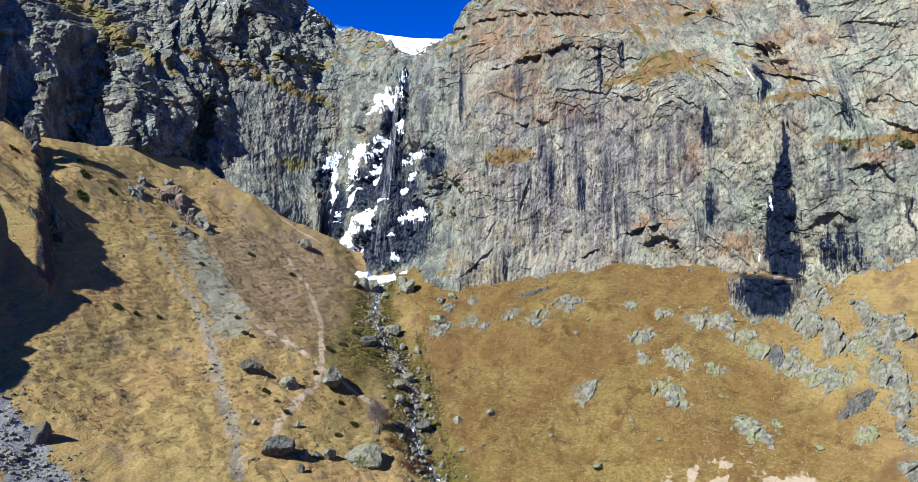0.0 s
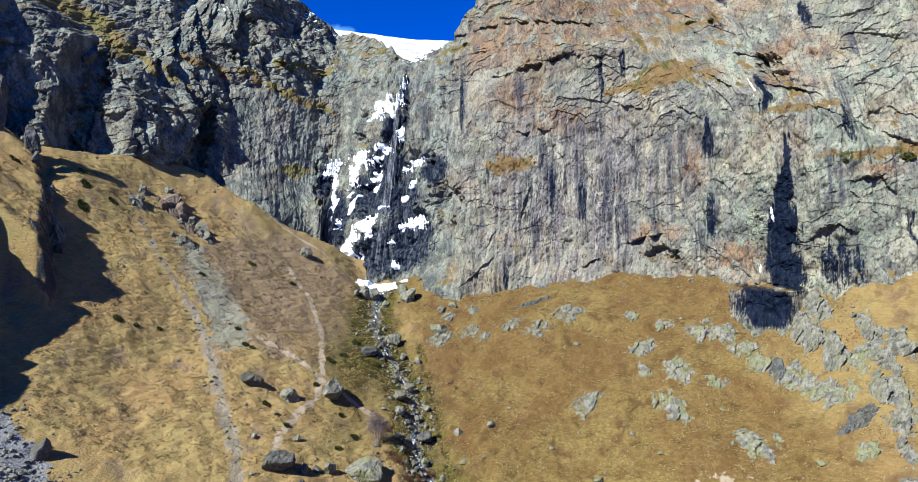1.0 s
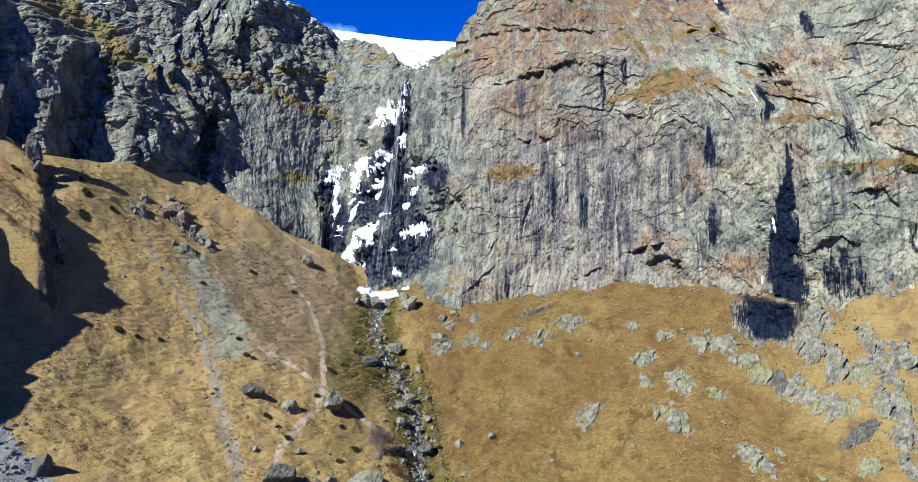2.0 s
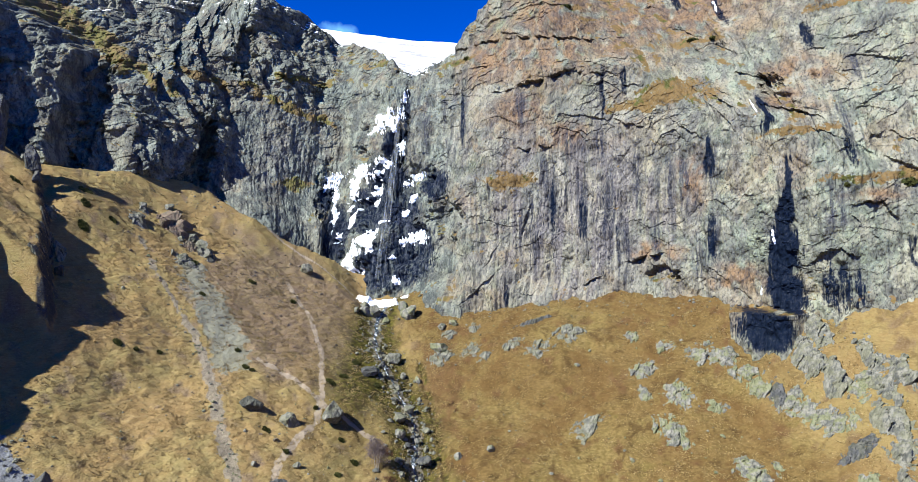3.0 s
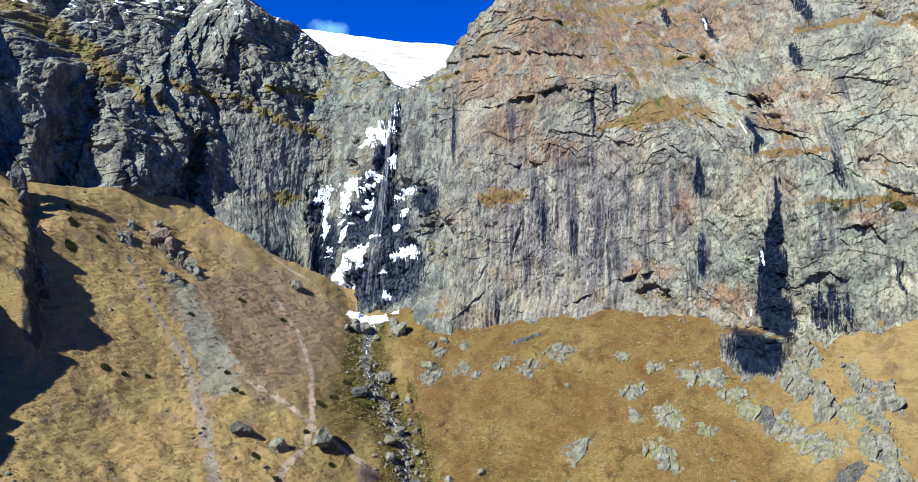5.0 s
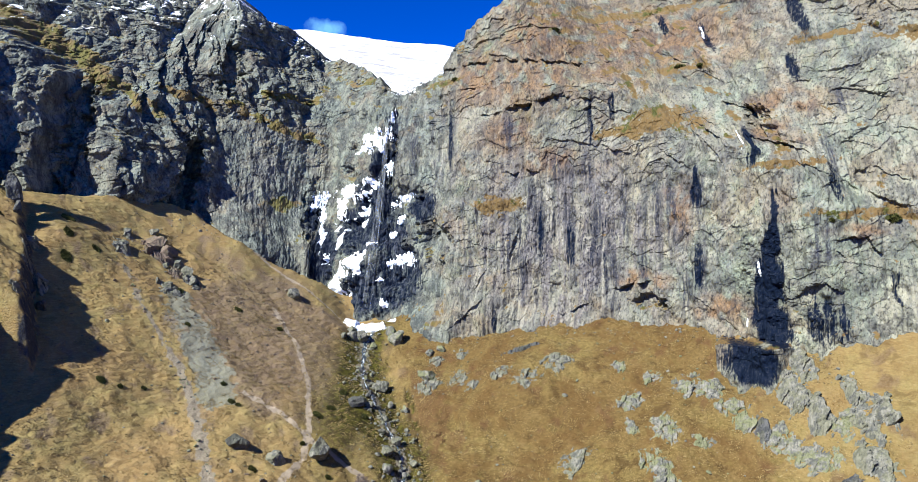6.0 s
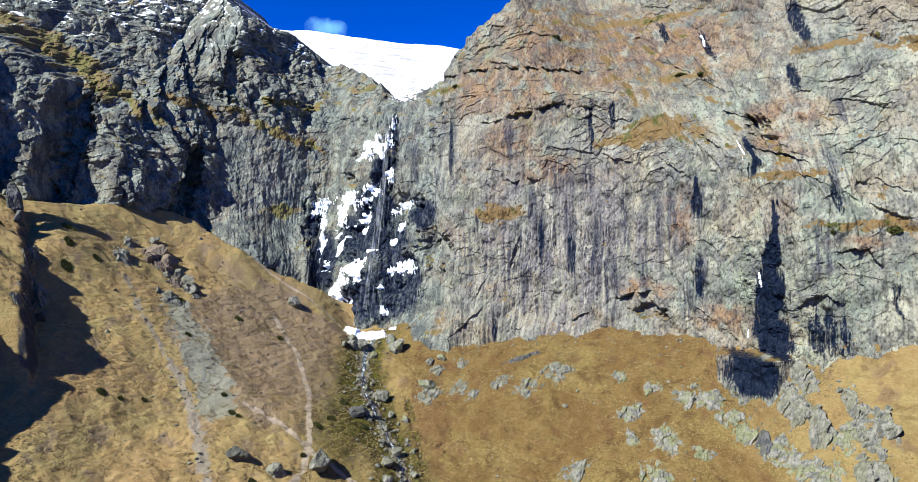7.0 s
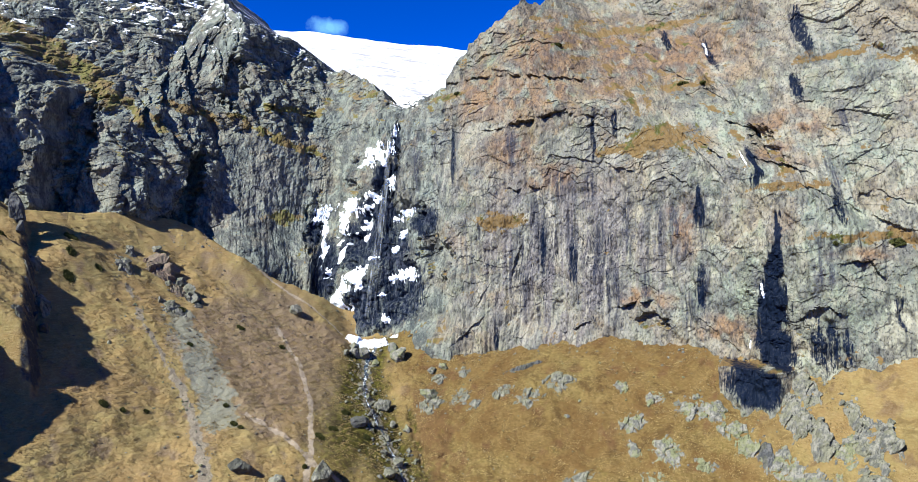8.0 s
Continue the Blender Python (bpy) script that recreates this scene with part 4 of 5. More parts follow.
POOL_ROCKS = [(-50.1, 345, 3.4, 3.2), (-45.5, 347, 5.2, 5.0), (-39.1, 344, 2.6, 2.2), (-26.7, 343, 4.6, 4.6), (-30.4, 349.6, 3.8, 4.2), (-54.2, 341.6, 2.6, 2.0), (-10, 317.5, 5.0, 3.4), (-9.5, 332, 2.8, 2.0), (-3.5, 334, 3.2, 2.0), (-19.3, 301, 1.8, 1.8), (-23.4, 259, 3.4, 2.4)]
for i, (x, y, w, h) in enumerate(POOL_ROCKS):
    set_rock("boulder", x, y, w, h, 140 + i, PALE_ROCK, "rounded yellow-grey boulder below the plunge pool", "boulder", "boulders by the pool", sink=0.25, turn=i * 1.1)
set_rock("boulder", -31.8, 215.8, 7.2, 4.6, 130, PALE_ROCK, "large boulder overgrown with pale green lichen", "boulder", sink=0.3)
set_rock("boulder", -113.4, 177.8, 2.9, 4.4, 131, DARK_ROCK, "blue-grey boulder at the edge of gravel", "boulder", sink=0.25)

rng = np.random.default_rng(8)
for i in range(36):
    t = rng.uniform(1.2, 11.5)
    k = np.arange(len(STREAM_X))
    x, y = np.interp(t, k, STREAM_X) + rng.normal(0, 5.5), np.interp(t, k, STREAM_Y)
    w = 0.7 + rng.gamma(2.0, 0.45)
    set_rock("stone", x, y, w, w * rng.uniform(0.6, 0.9), 420 + i, (GREY_ROCK, PALE_ROCK, DARK_ROCK)[i % 3], "weathered stone beside the mountain stream", "stone", "stones along the stream", sink=0.25, turn=i * 1.3, level=3)

SINGLE_STONES = [(63, 237, 1.1, 1.0), (47.5, 223.8, 2.4, 1.3), (12.3, 252.5, 2.5, 1.3), (-0.9, 252, 1.9, 1.6), (1.3, 238, 1.7, 1.2), (51.6, 285.5, 1.5, 1.2), (112.4, 202.8, 1.5, 1.0),
                 (58, 291, 0.9, 0.7), (20, 262, 0.9, 0.6), (34, 240, 1.0, 0.6), (70, 226, 1.2, 0.7), (88, 224, 1.0, 0.7), (96, 238, 1.3, 0.8), (28, 219, 1.1, 0.7), (-68, 215, 1.2, 0.9), (-75, 228, 1.0, 0.7)]
for i, (x, y, w, h) in enumerate(SINGLE_STONES):
    set_rock("stone", x, y, w, h, 160 + i, PALE_ROCK, "pale stone lying in dry grass", "stone", "stones on the slope", sink=0.3, turn=i, level=3)

def outcrop(name, x, y, w, h, seed, material, label, group="", proud=1.0, steep=0.6, fill=0.0, tilt=0.0):
    """Bedrock that breaks through the turf: a ragged patch of blocks standing out of the slope."""
    g = 0.32 if w * h < 40 else 0.42
    long_y = 1.35 * h
    X, Y = np.meshgrid(np.arange(x - 1.5 * w, x + 1.5 * w, g), np.arange(y - 1.5 * long_y, y + 1.5 * long_y, g), indexing="ij")
    U, V = X - x, Y - y
    r = np.hypot((U - tilt * V) / w, V / long_y)
    edge = 0.32 * fbm(X / (0.55 * w + 1), Y / (0.55 * long_y + 1), 4, seed, 0.55)
    thick = 1.0 + fill - r + edge
    f1, f2, num, dx, dy = cells(X / 4.2 + 0.4 * grain(X / 3, Y / 3, seed + 4), Y / 8.0, seed + 1)
    f3, f4, num2, dx2, dy2 = cells(X / 0.95, Y / 1.5, seed + 2)
    high = np.clip(thick, -0.5, 0.7) * 1.5 * proud + (num - 0.35) * 1.1 * proud * step(thick, -0.1, 0.4) + (num - 0.2) * (0.8 * dx - 1.2 * dy) * proud
    high = high + 0.22 * (num2 - 0.5) + 0.2 * dx2 - 0.2 * dy2 - 0.9 * np.exp(-((f2 - f1) / 0.06) ** 2) + 0.25 * fbm(X / 0.9, Y / 1.3, 3, seed + 3)
    Z = ground_at(X, Y)
    P = np.stack([X + 0.12 * high * (num - 0.5), Y - steep * high, Z - 0.35 + 0.75 * high], -1).reshape(-1, 3)
    a, b = X.shape
    keep = (thick[:-1, :-1] > -0.12) & (thick[1:, 1:] > -0.12)
    i = (np.arange(a - 1)[:, None] * b + np.arange(b - 1)[None, :])[keep]
    used, inv = np.unique(np.stack([i, i + b, i + b + 1, i + 1], -1), return_inverse=True)
    centre = np.array([x, y, float(np.squeeze(ground_at(x, y)))])
    ob = part(name, mesh_of(name, P[used] - centre, inv.reshape(-1, 4), material, False), None, m=Matrix.Translation(centre))
    return tagged(ob, label, "rock outcrop", group)


WEST_ROCKS = [(-143, 327, 9, 4), (-129.9, 307.8, 5.8, 3.7), (-125.5, 322, 5, 4.5), (-155.4, 314.5, 5, 3.8), (-158.6, 327, 3.5, 2.4), (-157, 241, 3, 3), (-165, 268, 3.6, 3.2), (-133, 323, 5, 4),
              (-172, 270, 3, 2.5), (-160, 250, 2.6, 2.2), (-179, 283, 4, 3), (-168, 262, 2.4, 2.2)]
for i, (x, y, w, h) in enumerate(WEST_ROCKS):
    outcrop("rock_outcrop", x, y, w, h, 200 + 9 * i, RUST_ROCK if i in (0, 7) else GREY_ROCK, "broken rusty grey outcrop in the steep grass", "outcrops on the west slope", 2.5, tilt=-0.4)

BLOCKS = [(-147, 333, 6.0, 3.6), (-141, 329, 5.0, 3.6), (-134.5, 327, 3.6, 3.0), (-128.5, 324.5, 3.4, 3.8), (-124.5, 319.5, 2.6, 2.6), (-131, 309, 3.2, 2.4), (-126, 307, 2.4, 1.8), (-156, 316, 3.2, 2.6), (-160, 328, 2.2, 2.0), (-138, 322, 2.2, 2.0), (-151, 338, 2.6, 2.2)]
for i, (x, y, w, h) in enumerate(BLOCKS):
    set_rock("rock_block", x, y, w, h, 520 + i, RUST_ROCK if i < 2 else GREY_ROCK, "big broken rock block in the steep grass", "rock", "rock blocks on the west slope", sink=0.28, turn=0.7 * i)
for i, (x, y, w, h) in enumerate([(-189.5, 289, 3.0, 10), (-192.5, 291, 2.6, 6), (-204, 288, 5.5, 17), (-186, 286, 2.2, 3.5), (-158, 258, 2.2, 3.2), (-163, 258.5, 1.6, 2.2)]):
    set_rock("rock_tower", x, y, w, h, 540 + i, DARK_ROCK, "dark rock tower on the crest of the grassy rib", "rock tower", "rock towers on the rib", sink=0.22, turn=0.7 * i)

OUT_A = [(-9.6, 312.2, 5.6, 4.0), (-5.6, 327.5, 3.5, 2.4), (4.5, 312, 5.1, 3.9), (11.2, 303.8, 3.3, 2.2), (7.1, 328, 3, 2.4), (25.1, 306, 5, 3.0), (35.2, 299, 6.5, 3.4), (50.6, 302.5, 7.1, 3.6), (50, 257.2, 6, 3.8)]
OUT_B = [(76.5, 292.2, 3.7, 3.2), (76.7, 274.2, 6.2, 3.2), (73.8, 263.8, 2.8, 3.8), (85.9, 257.2, 6.9, 5.1), (78.9, 246.2, 5.5, 6.2), (81, 239.5, 4.3, 3), (98.3, 249.5, 4, 2.2), (90, 281, 5.6, 3), (99.2, 271.5, 7.3, 3.7), (108.2, 266.8, 6, 3.6)]
OUT_C = [(112.4, 257, 5.8, 3.5), (115.1, 250.2, 4.5, 2.7), (99.4, 220.5, 5.4, 7), (107, 219.8, 3, 3.6), (121.3, 238.2, 5.4, 5.4), (124.5, 228.2, 5.1, 5.1), (129.3, 220.8, 6, 3.4), (139.2, 225.5, 6.1, 4.9), (124, 198, 3.6, 2.5)]
OUT_D = [(132.3, 251, 7.2, 11), (134.9, 235.8, 5.3, 7.4), (138.6, 210.8, 5.7, 9), (136.8, 199.8, 5.4, 7), (131.5, 189.5, 3.8, 7), (143.8, 223.2, 5, 8), (126.2, 180.8, 3.3, 4.1), (139.5, 257, 4.6, 9), (146, 232, 5.5, 8), (150, 221, 4.5, 8)]
for i, (x, y, w, h) in enumerate(OUT_A):
    outcrop("rock_outcrop", x, y, w, h, 340 + 9 * i, GREY_ROCK, "low grey outcrop half sunk in brown grass", "outcrops below the wall", 0.9, fill=0.2, tilt=0.1)
for i, (x, y, w, h) in enumerate(OUT_B + OUT_C):
    outcrop("rock_outcrop", x, y, w, h, 460 + 9 * i, PALE_ROCK, "pale lichen-spotted outcrop in brown grass", "outcrops below the wall", 1.05, fill=0.0, tilt=-0.25)
for i, (x, y, w, h) in enumerate(OUT_D):
    outcrop("rock_buttress", x, y, w, h, 690 + 9 * i, GREY_ROCK, "steep fluted grey rock rib rising from the slope", "rock ribs below the wall", 1.9, 0.8, -0.2)
outcrop("rock_outcrop", 34.8, 319.2, 9.0, 1.8, 810, DARK_ROCK, "long dark ledge of rock in the grass", proud=1.4)
outcrop("rock_outcrop", 118.9, 244.2, 2.8, 4.2, 820, DARK_ROCK, "wet blue-black outcrop on the slope", proud=1.5)
outcrop("rock_outcrop", 127.3, 209.2, 7.2, 2.6, 830, DARK_ROCK, "wet blue-grey slab on the slope", proud=1.4)


def loose_stones(name, places, sizes, material, label):
    """Many small stones as one heap."""
    dirs, faces = BALLS[1]
    rng = np.random.default_rng(5)
    vs, fs = [], []
    zs = ground_at(places[:, 0], places[:, 1])
    for i, ((x, y), z, r) in enumerate(zip(places, zs, sizes)):
        v = dirs * rng.uniform(0.6, 1.15, (len(dirs), 1)) * r * rng.uniform(0.7, 1.2, 3) * (1, 1, 0.8)
        vs.append(v + (x, y, z + 0.15 * r))
        fs.append(faces + i * len(dirs))
    ob = part(name, mesh_of(name, np.concatenate(vs), np.concatenate(fs), material, smooth=False), None)
    return tagged(ob, label, "stones", kind="stuff")


def strewn(xs, ys, count, wide, rng):
    """Random places along a line in plan."""
    t = rng.uniform(0, len(xs) - 1, count)
    i = np.arange(len(xs))
    return np.stack([np.interp(t, i, xs) + rng.normal(0, wide, count), np.interp(t, i, ys) + rng.normal(0, wide, count)], 1)


rng = np.random.default_rng(11)
loose_stones("gravel_stones", strewn([-160, -118, -95], [195, 171, 156], 1500, 5.5, rng), rng.gamma(1.4, 0.17, 1500) + 0.08, GREY_ROCK, "loose grey-blue gravel and stones")
loose_stones("stream_stones", strewn(STREAM_X, STREAM_Y, 800, 5.5, rng), rng.gamma(1.6, 0.30, 800) + 0.12, GREY_ROCK, "grey stones strewn along the stream bed")
loose_stones("scree_stones", strewn(CHUTE_X, CHUTE_Y, 500, 1.8, rng), rng.gamma(1.6, 0.11, 500) + 0.06, PALE_ROCK, "small pale scree in an eroded gully")
loose_stones("slope_stones", np.stack([rng.uniform(-150, 135, 900), rng.uniform(195, 335, 900)], 1), rng.gamma(1.6, 0.13, 900) + 0.10, PALE_ROCK, "small pale stones scattered over the grass")
talus = np.stack([rng.normal(-100, 32, 2600), rng.normal(318, 32, 2600)], 1)
loose_stones("talus_stones", talus, rng.gamma(2.0, 0.10, 2600) + 0.08, RUST_ROCK, "fine brown talus on the slope under the wall")
foot_x = rng.uniform(-150, 150, 420)
foot_y = wall_y(foot_x, 55 + 0 * foot_x) - rng.gamma(2, 4, 420) - 2
loose_stones("foot_stones", np.stack([foot_x, foot_y], 1), rng.gamma(2.0, 0.16, 420) + 0.12, GREY_ROCK, "fallen stones along the foot of the wall")


# ---- ice and water ----
def ice_paint():
    p = Paint("ice", 0.45, 0.5)
    c = p.mix(p.span(p.noise(0.8, (1, 1, 0.25), detail=6, rough=0.6), 0.40, 0.65), (0.86, 0.89, 0.93), (0.66, 0.74, 0.82))
    p.relief(p.noise(1.1, (1, 1, 0.2), detail=6, rough=0.65, offset=3), 0.6, 0.8)
    p.b.inputs["Subsurface Weight"].default_value = 0.0
    return p.done(c)


def water_paint():
    p = Paint("stream_water", 0.12, 0.5)
    foam = p.span(p.noise(0.9, (1, 0.5, 1), detail=6, rough=0.7), 0.52, 0.59)
    c = p.mix(foam, (0.030, 0.045, 0.060), (0.78, 0.84, 0.90))
    p.relief(p.noise(2.5, detail=5, rough=0.6), 0.3, 0.8)
    return p.done(c, p.span(foam, 0, 1, 0.12, 0.6))


def fall_paint():
    p = Paint("falling_water", 0.5, 0.4)
    c = p.mix(p.span(p.noise(0.7, (1, 1, 0.05), detail=4), 0.4, 0.6), (0.60, 0.68, 0.76), (0.85, 0.89, 0.93))
    p.l.new(p.span(p.noise(0.5, (1, 1, 0.12), detail=5, rough=0.7), 0.42, 0.62, 0.0, 0.06), p.b.inputs["Alpha"])
    return p.done(c)


ICE, WATER, FALL = ice_paint(), water_paint(), fall_paint()


def ice_sheet(x, z, w, h, seed, lean=0.0, fill=0.0, fringe=0.4):
    """Ice frozen to the wall: an uneven crust with ragged edges and teeth below."""
    step_m = 0.28
    gx, gz = np.arange(x - 1.4 * w, x + 1.4 * w, step_m), np.arange(z - 1.5 * h, z + 1.3 * h, step_m)
    X, Z = np.meshgrid(gx, gz, indexing="ij")
    cx = x + lean * (Z - z)
    r = np.hypot((X - cx) / w, (Z - z) / h)
    teeth = fringe * grain(X / 0.8, Z / 8 + seed, seed) + 0.80 * fbm(X / 4.5, Z / 6.0, 5, seed + 1, 0.65)
    thick = (1.0 + fill - r + teeth * (0.75 + 0.5 * (Z < z)))
    PX, PY = cliff_point(X, Z)
    out = -0.7 + np.clip(thick, -1, 1.0) * 1.5 + 0.3 * grain(X / 0.8, Z / 3, seed + 2)
    nx, ny = np.interp(X, ARC_X, ARC_NX), np.interp(X, ARC_X, ARC_NY)
    V = np.stack([PX + nx * out, PY + ny * out, Z + 0.0 * out], -1).reshape(-1, 3)
    a, b = X.shape
    keep = (thick[:-1, :-1] > -0.05) & (thick[1:, 1:] > -0.05)
    # each separate tongue of ice is a thing of its own
    tongue = np.where(keep, np.arange(keep.size).reshape(keep.shape) + 1, 0)
    while True:
        wide = np.pad(tongue, 1)
        grown = np.where(keep, np.max([wide[1:-1, 1:-1], wide[2:, 1:-1], wide[:-2, 1:-1], wide[1:-1, 2:], wide[1:-1, :-2]], axis=0), 0)
        if (grown == tongue).all():
            break
        tongue = grown
    for k, count in zip(*np.unique(tongue[tongue > 0], return_counts=True)):
        if count < 25:
            continue
        i = (np.arange(a - 1)[:, None] * b + np.arange(b - 1)[None, :])[tongue == k]
        used, inv = np.unique(np.stack([i, i + b, i + b + 1, i + 1], -1), return_inverse=True)
        me = mesh_of("ice_sheet", V[used], inv.reshape(-1, 4), ICE)
        tagged(part("ice_sheet", me, None), "white ragged ice frozen to the dark wet wall", "ice", "ice on the wall")


ICE_A = [(-36, 170, 1.6, 6.2, 0.25), (-45, 157, 8.8, 6.2, 0), (-54, 152, 4.8, 3.4, 0), (-37, 138, 2.9, 4.3, 0), (-50, 129, 4.9, 3.5, -0.3), (-64, 123, 10.2, 4.8, -0.25), (-67, 111, 3.4, 8.2, 0), (-84, 119, 4.2, 5.0, 0.3), (-80, 108, 2.3, 8.4, -0.3), (-76, 95, 1.9, 7.5, -0.3), (-69, 82, 2.6, 2.9, 0), (-64, 94, 1.1, 5.9, 0.1)]
ICE_B = [(-56, 109, 2.2, 6.5, 0), (-27, 120, 5.0, 2.1, 1), (-33, 115, 2.5, 3.2, 0.4), (-29, 106, 2.8, 3.2, 0), (-34, 97, 2.1, 2.8, 0.5), (-46, 92, 3.5, 1.4, 0.8), (-25, 83, 6.2, 3.8, 0), (-35, 80, 2.1, 3.1, 0), (-54, 80, 3.7, 6.6, 0.2), (-59, 72, 2.6, 3.4, 0.2), (-62, 64, 4.5, 5.6, -0.1), (-40, 71, 1.7, 1.4, 0), (-37, 58, 3.1, 2.0, 0)]
ICE_C = [(130, 138, 0.9, 7, 0), (133, 86, 1.0, 6, 0), (131.5, 62, 0.42, 6, 0.1), (129.5, 59, 0.38, 5, 0), (133, 66, 0.4, 4, 0), (134, 202, 1.2, 11, 0)]
for i, (x, z, w, h, lean) in enumerate(ICE_A + ICE_B + ICE_C):
    ice_sheet(x, z, w, h, 300 + 7 * i, lean, -0.4 if x > 100 else 0.3, 1.3 if x > 100 else 0.6)


for x, y, w, h, p in ((-47, 361, 8.0, 3.4, 2.4), (-38, 359, 4.5, 2.4, 1.8), (-54, 366, 3.0, 2.6, 2.2), (-31, 364, 3.0, 1.2, 1.0)):
    tagged(outcrop("ice_cone", x, y, w, h, int(900 + x), ICE, "white heap of broken ice at the waterfall's foot", "ice at the foot", p, 0.3, 0.25), category="ice")


def waterfall():
    """Thin strands of falling water, leaving the lip and spreading on the way down."""
    rng = np.random.default_rng(21)
    vs, fs = [], []
    top, low = 170.0, 53.0
    for k in range(9):
        z0 = top if k < 5 else rng.uniform(95, 165)
        z1 = low if k % 3 else rng.uniform(60, 110)
        if z0 - z1 < 12:
            continue
        n = 26
        z = np.linspace(z0, z1, n)
        fall = (top - z) / (top - low)
        spread = rng.normal(0, 1.0)
        x = -37.0 - 10.5 * fall ** 1.1 + spread * (0.5 + 1.3 * fall) + 0.25 * grain(z / 9, z * 0 + k, 5)
        y = 409.5 - 14 * np.sqrt(np.clip(fall, 0, 1)) - 22 * fall + 0.4 * rng.normal()
        r = 0.12 + (0.25 + 0.5 * rng.random()) * np.sin(np.linspace(0.15, 3.0, n))
        a = np.linspace(0, 2 * np.pi, 5)[:-1]
        ring = np.stack([x[:, None] + r[:, None] * np.cos(a), y[:, None] + r[:, None] * np.sin(a), np.repeat(z[:, None], 4, 1)], -1)
        base = len(vs) * n * 4
        i = np.arange(n - 1)[:, None] * 4 + np.arange(4)[None, :]
        j = np.arange(n - 1)[:, None] * 4 + (np.arange(4)[None, :] + 1) % 4
        fs.append(np.stack([i, j, j + 4, i + 4], -1).reshape(-1, 4) + base)
        vs.append(ring.reshape(-1, 3))
    ob = part("waterfall", mesh_of("waterfall", np.concatenate(vs), np.concatenate(fs), FALL), None)
    return tagged(ob, "thin veil of water falling down the rock wall", "waterfall", kind="structure")


waterfall()


def stream():
    n = 420
    t = np.linspace(0, len(STREAM_X) - 1, n)
    i = np.arange(len(STREAM_X))
    x, y = np.interp(t, i, STREAM_X), np.interp(t, i, STREAM_Y)
    x = x + 0.9 * grain(t * 3.1, t * 0 + 0.5, 81) + 0.5 * grain(t * 9, t * 0 + 0.5, 82)
    w = 0.9 + 0.7 * grain(t * 5, t * 0 + 0.5, 83)
    u = np.linspace(-1, 1, 7)
    X = x[:, None] + w[:, None] * u[None, :]
    Y = np.repeat(y[:, None], 7, 1)
    Z = ground_at(X, Y) + 0.30 * (1 - np.abs(u))[None, :] - 0.02 + 0.08 * grain(X * 2, Y * 2, 84)
    ob = sheet("stream", X, Y, Z, WATER)
    return tagged(ob, "narrow mountain stream with white water between stones", "stream", kind="structure")


stream()


# ---- plants ----
def leaf_paint(name, a, b, rough=0.8):
    p = Paint(name, rough, 0.15)
    k = p.n.new("ShaderNodeNewGeometry").outputs["Random Per Island"]
    return p.done(p.mix(k, a, b), deepen=0.56)


BARK = leaf_paint("birch_bark", (0.55, 0.50, 0.44), (0.42, 0.38, 0.34))
TWIG = leaf_paint("bare_twig", (0.150, 0.112, 0.115), (0.270, 0.215, 0.210))
RED_TWIG = leaf_paint("red_twig", (0.085, 0.035, 0.022), (0.160, 0.075, 0.045))
NEEDLE = leaf_paint("juniper_needle", (0.045, 0.060, 0.014), (0.100, 0.095, 0.025))
STRAW = leaf_paint("dry_grass", (0.400, 0.290, 0.115), (0.620, 0.480, 0.235))


class Twigs:
    """Gathers thin tapered rods into one mesh."""

    def __init__(self):
        self.v, self.f, self.n = [], [], 0

    def rod(self, a, b, ra, rb, sides=3):
        a, b = Vector(a), Vector(b)
        q = (b - a).to_track_quat("Z", "Y").to_matrix()
        for p, r in ((a, ra), (b, rb)):
            for k in range(sides):
                w = 2 * math.pi * k / sides
                self.v.append(p + q @ Vector((r * math.cos(w), r * math.sin(w), 0)))
        for k in range(sides):
            j = (k + 1) % sides
            self.f.append((self.n + k, self.n + j, self.n + sides + j, self.n + sides + k))
        self.n += 2 * sides

    def mesh(self, name, material):
        return mesh_of(name, np.array([p[:] for p in self.v]), np.array(self.f), material, False)


def grow(twigs, rnd, a, way, length, r, depth, fork, up):
    b = a + way * length
    twigs.rod(a, b, r, r * 0.65)
    if depth == 0:
        return
    for _ in range(fork):
        side = Vector((rnd.gauss(0, 1), rnd.gauss(0, 1), rnd.gauss(0, 0.6))).normalized()
        new_way = (way * 0.75 + side * 0.75 + Vector((0, 0, up))).normalized()
        grow(twigs, rnd, a + way * length * rnd.uniform(0.45, 1.0), new_way, length * rnd.uniform(0.55, 0.8), r * 0.55, depth - 1, fork, up)


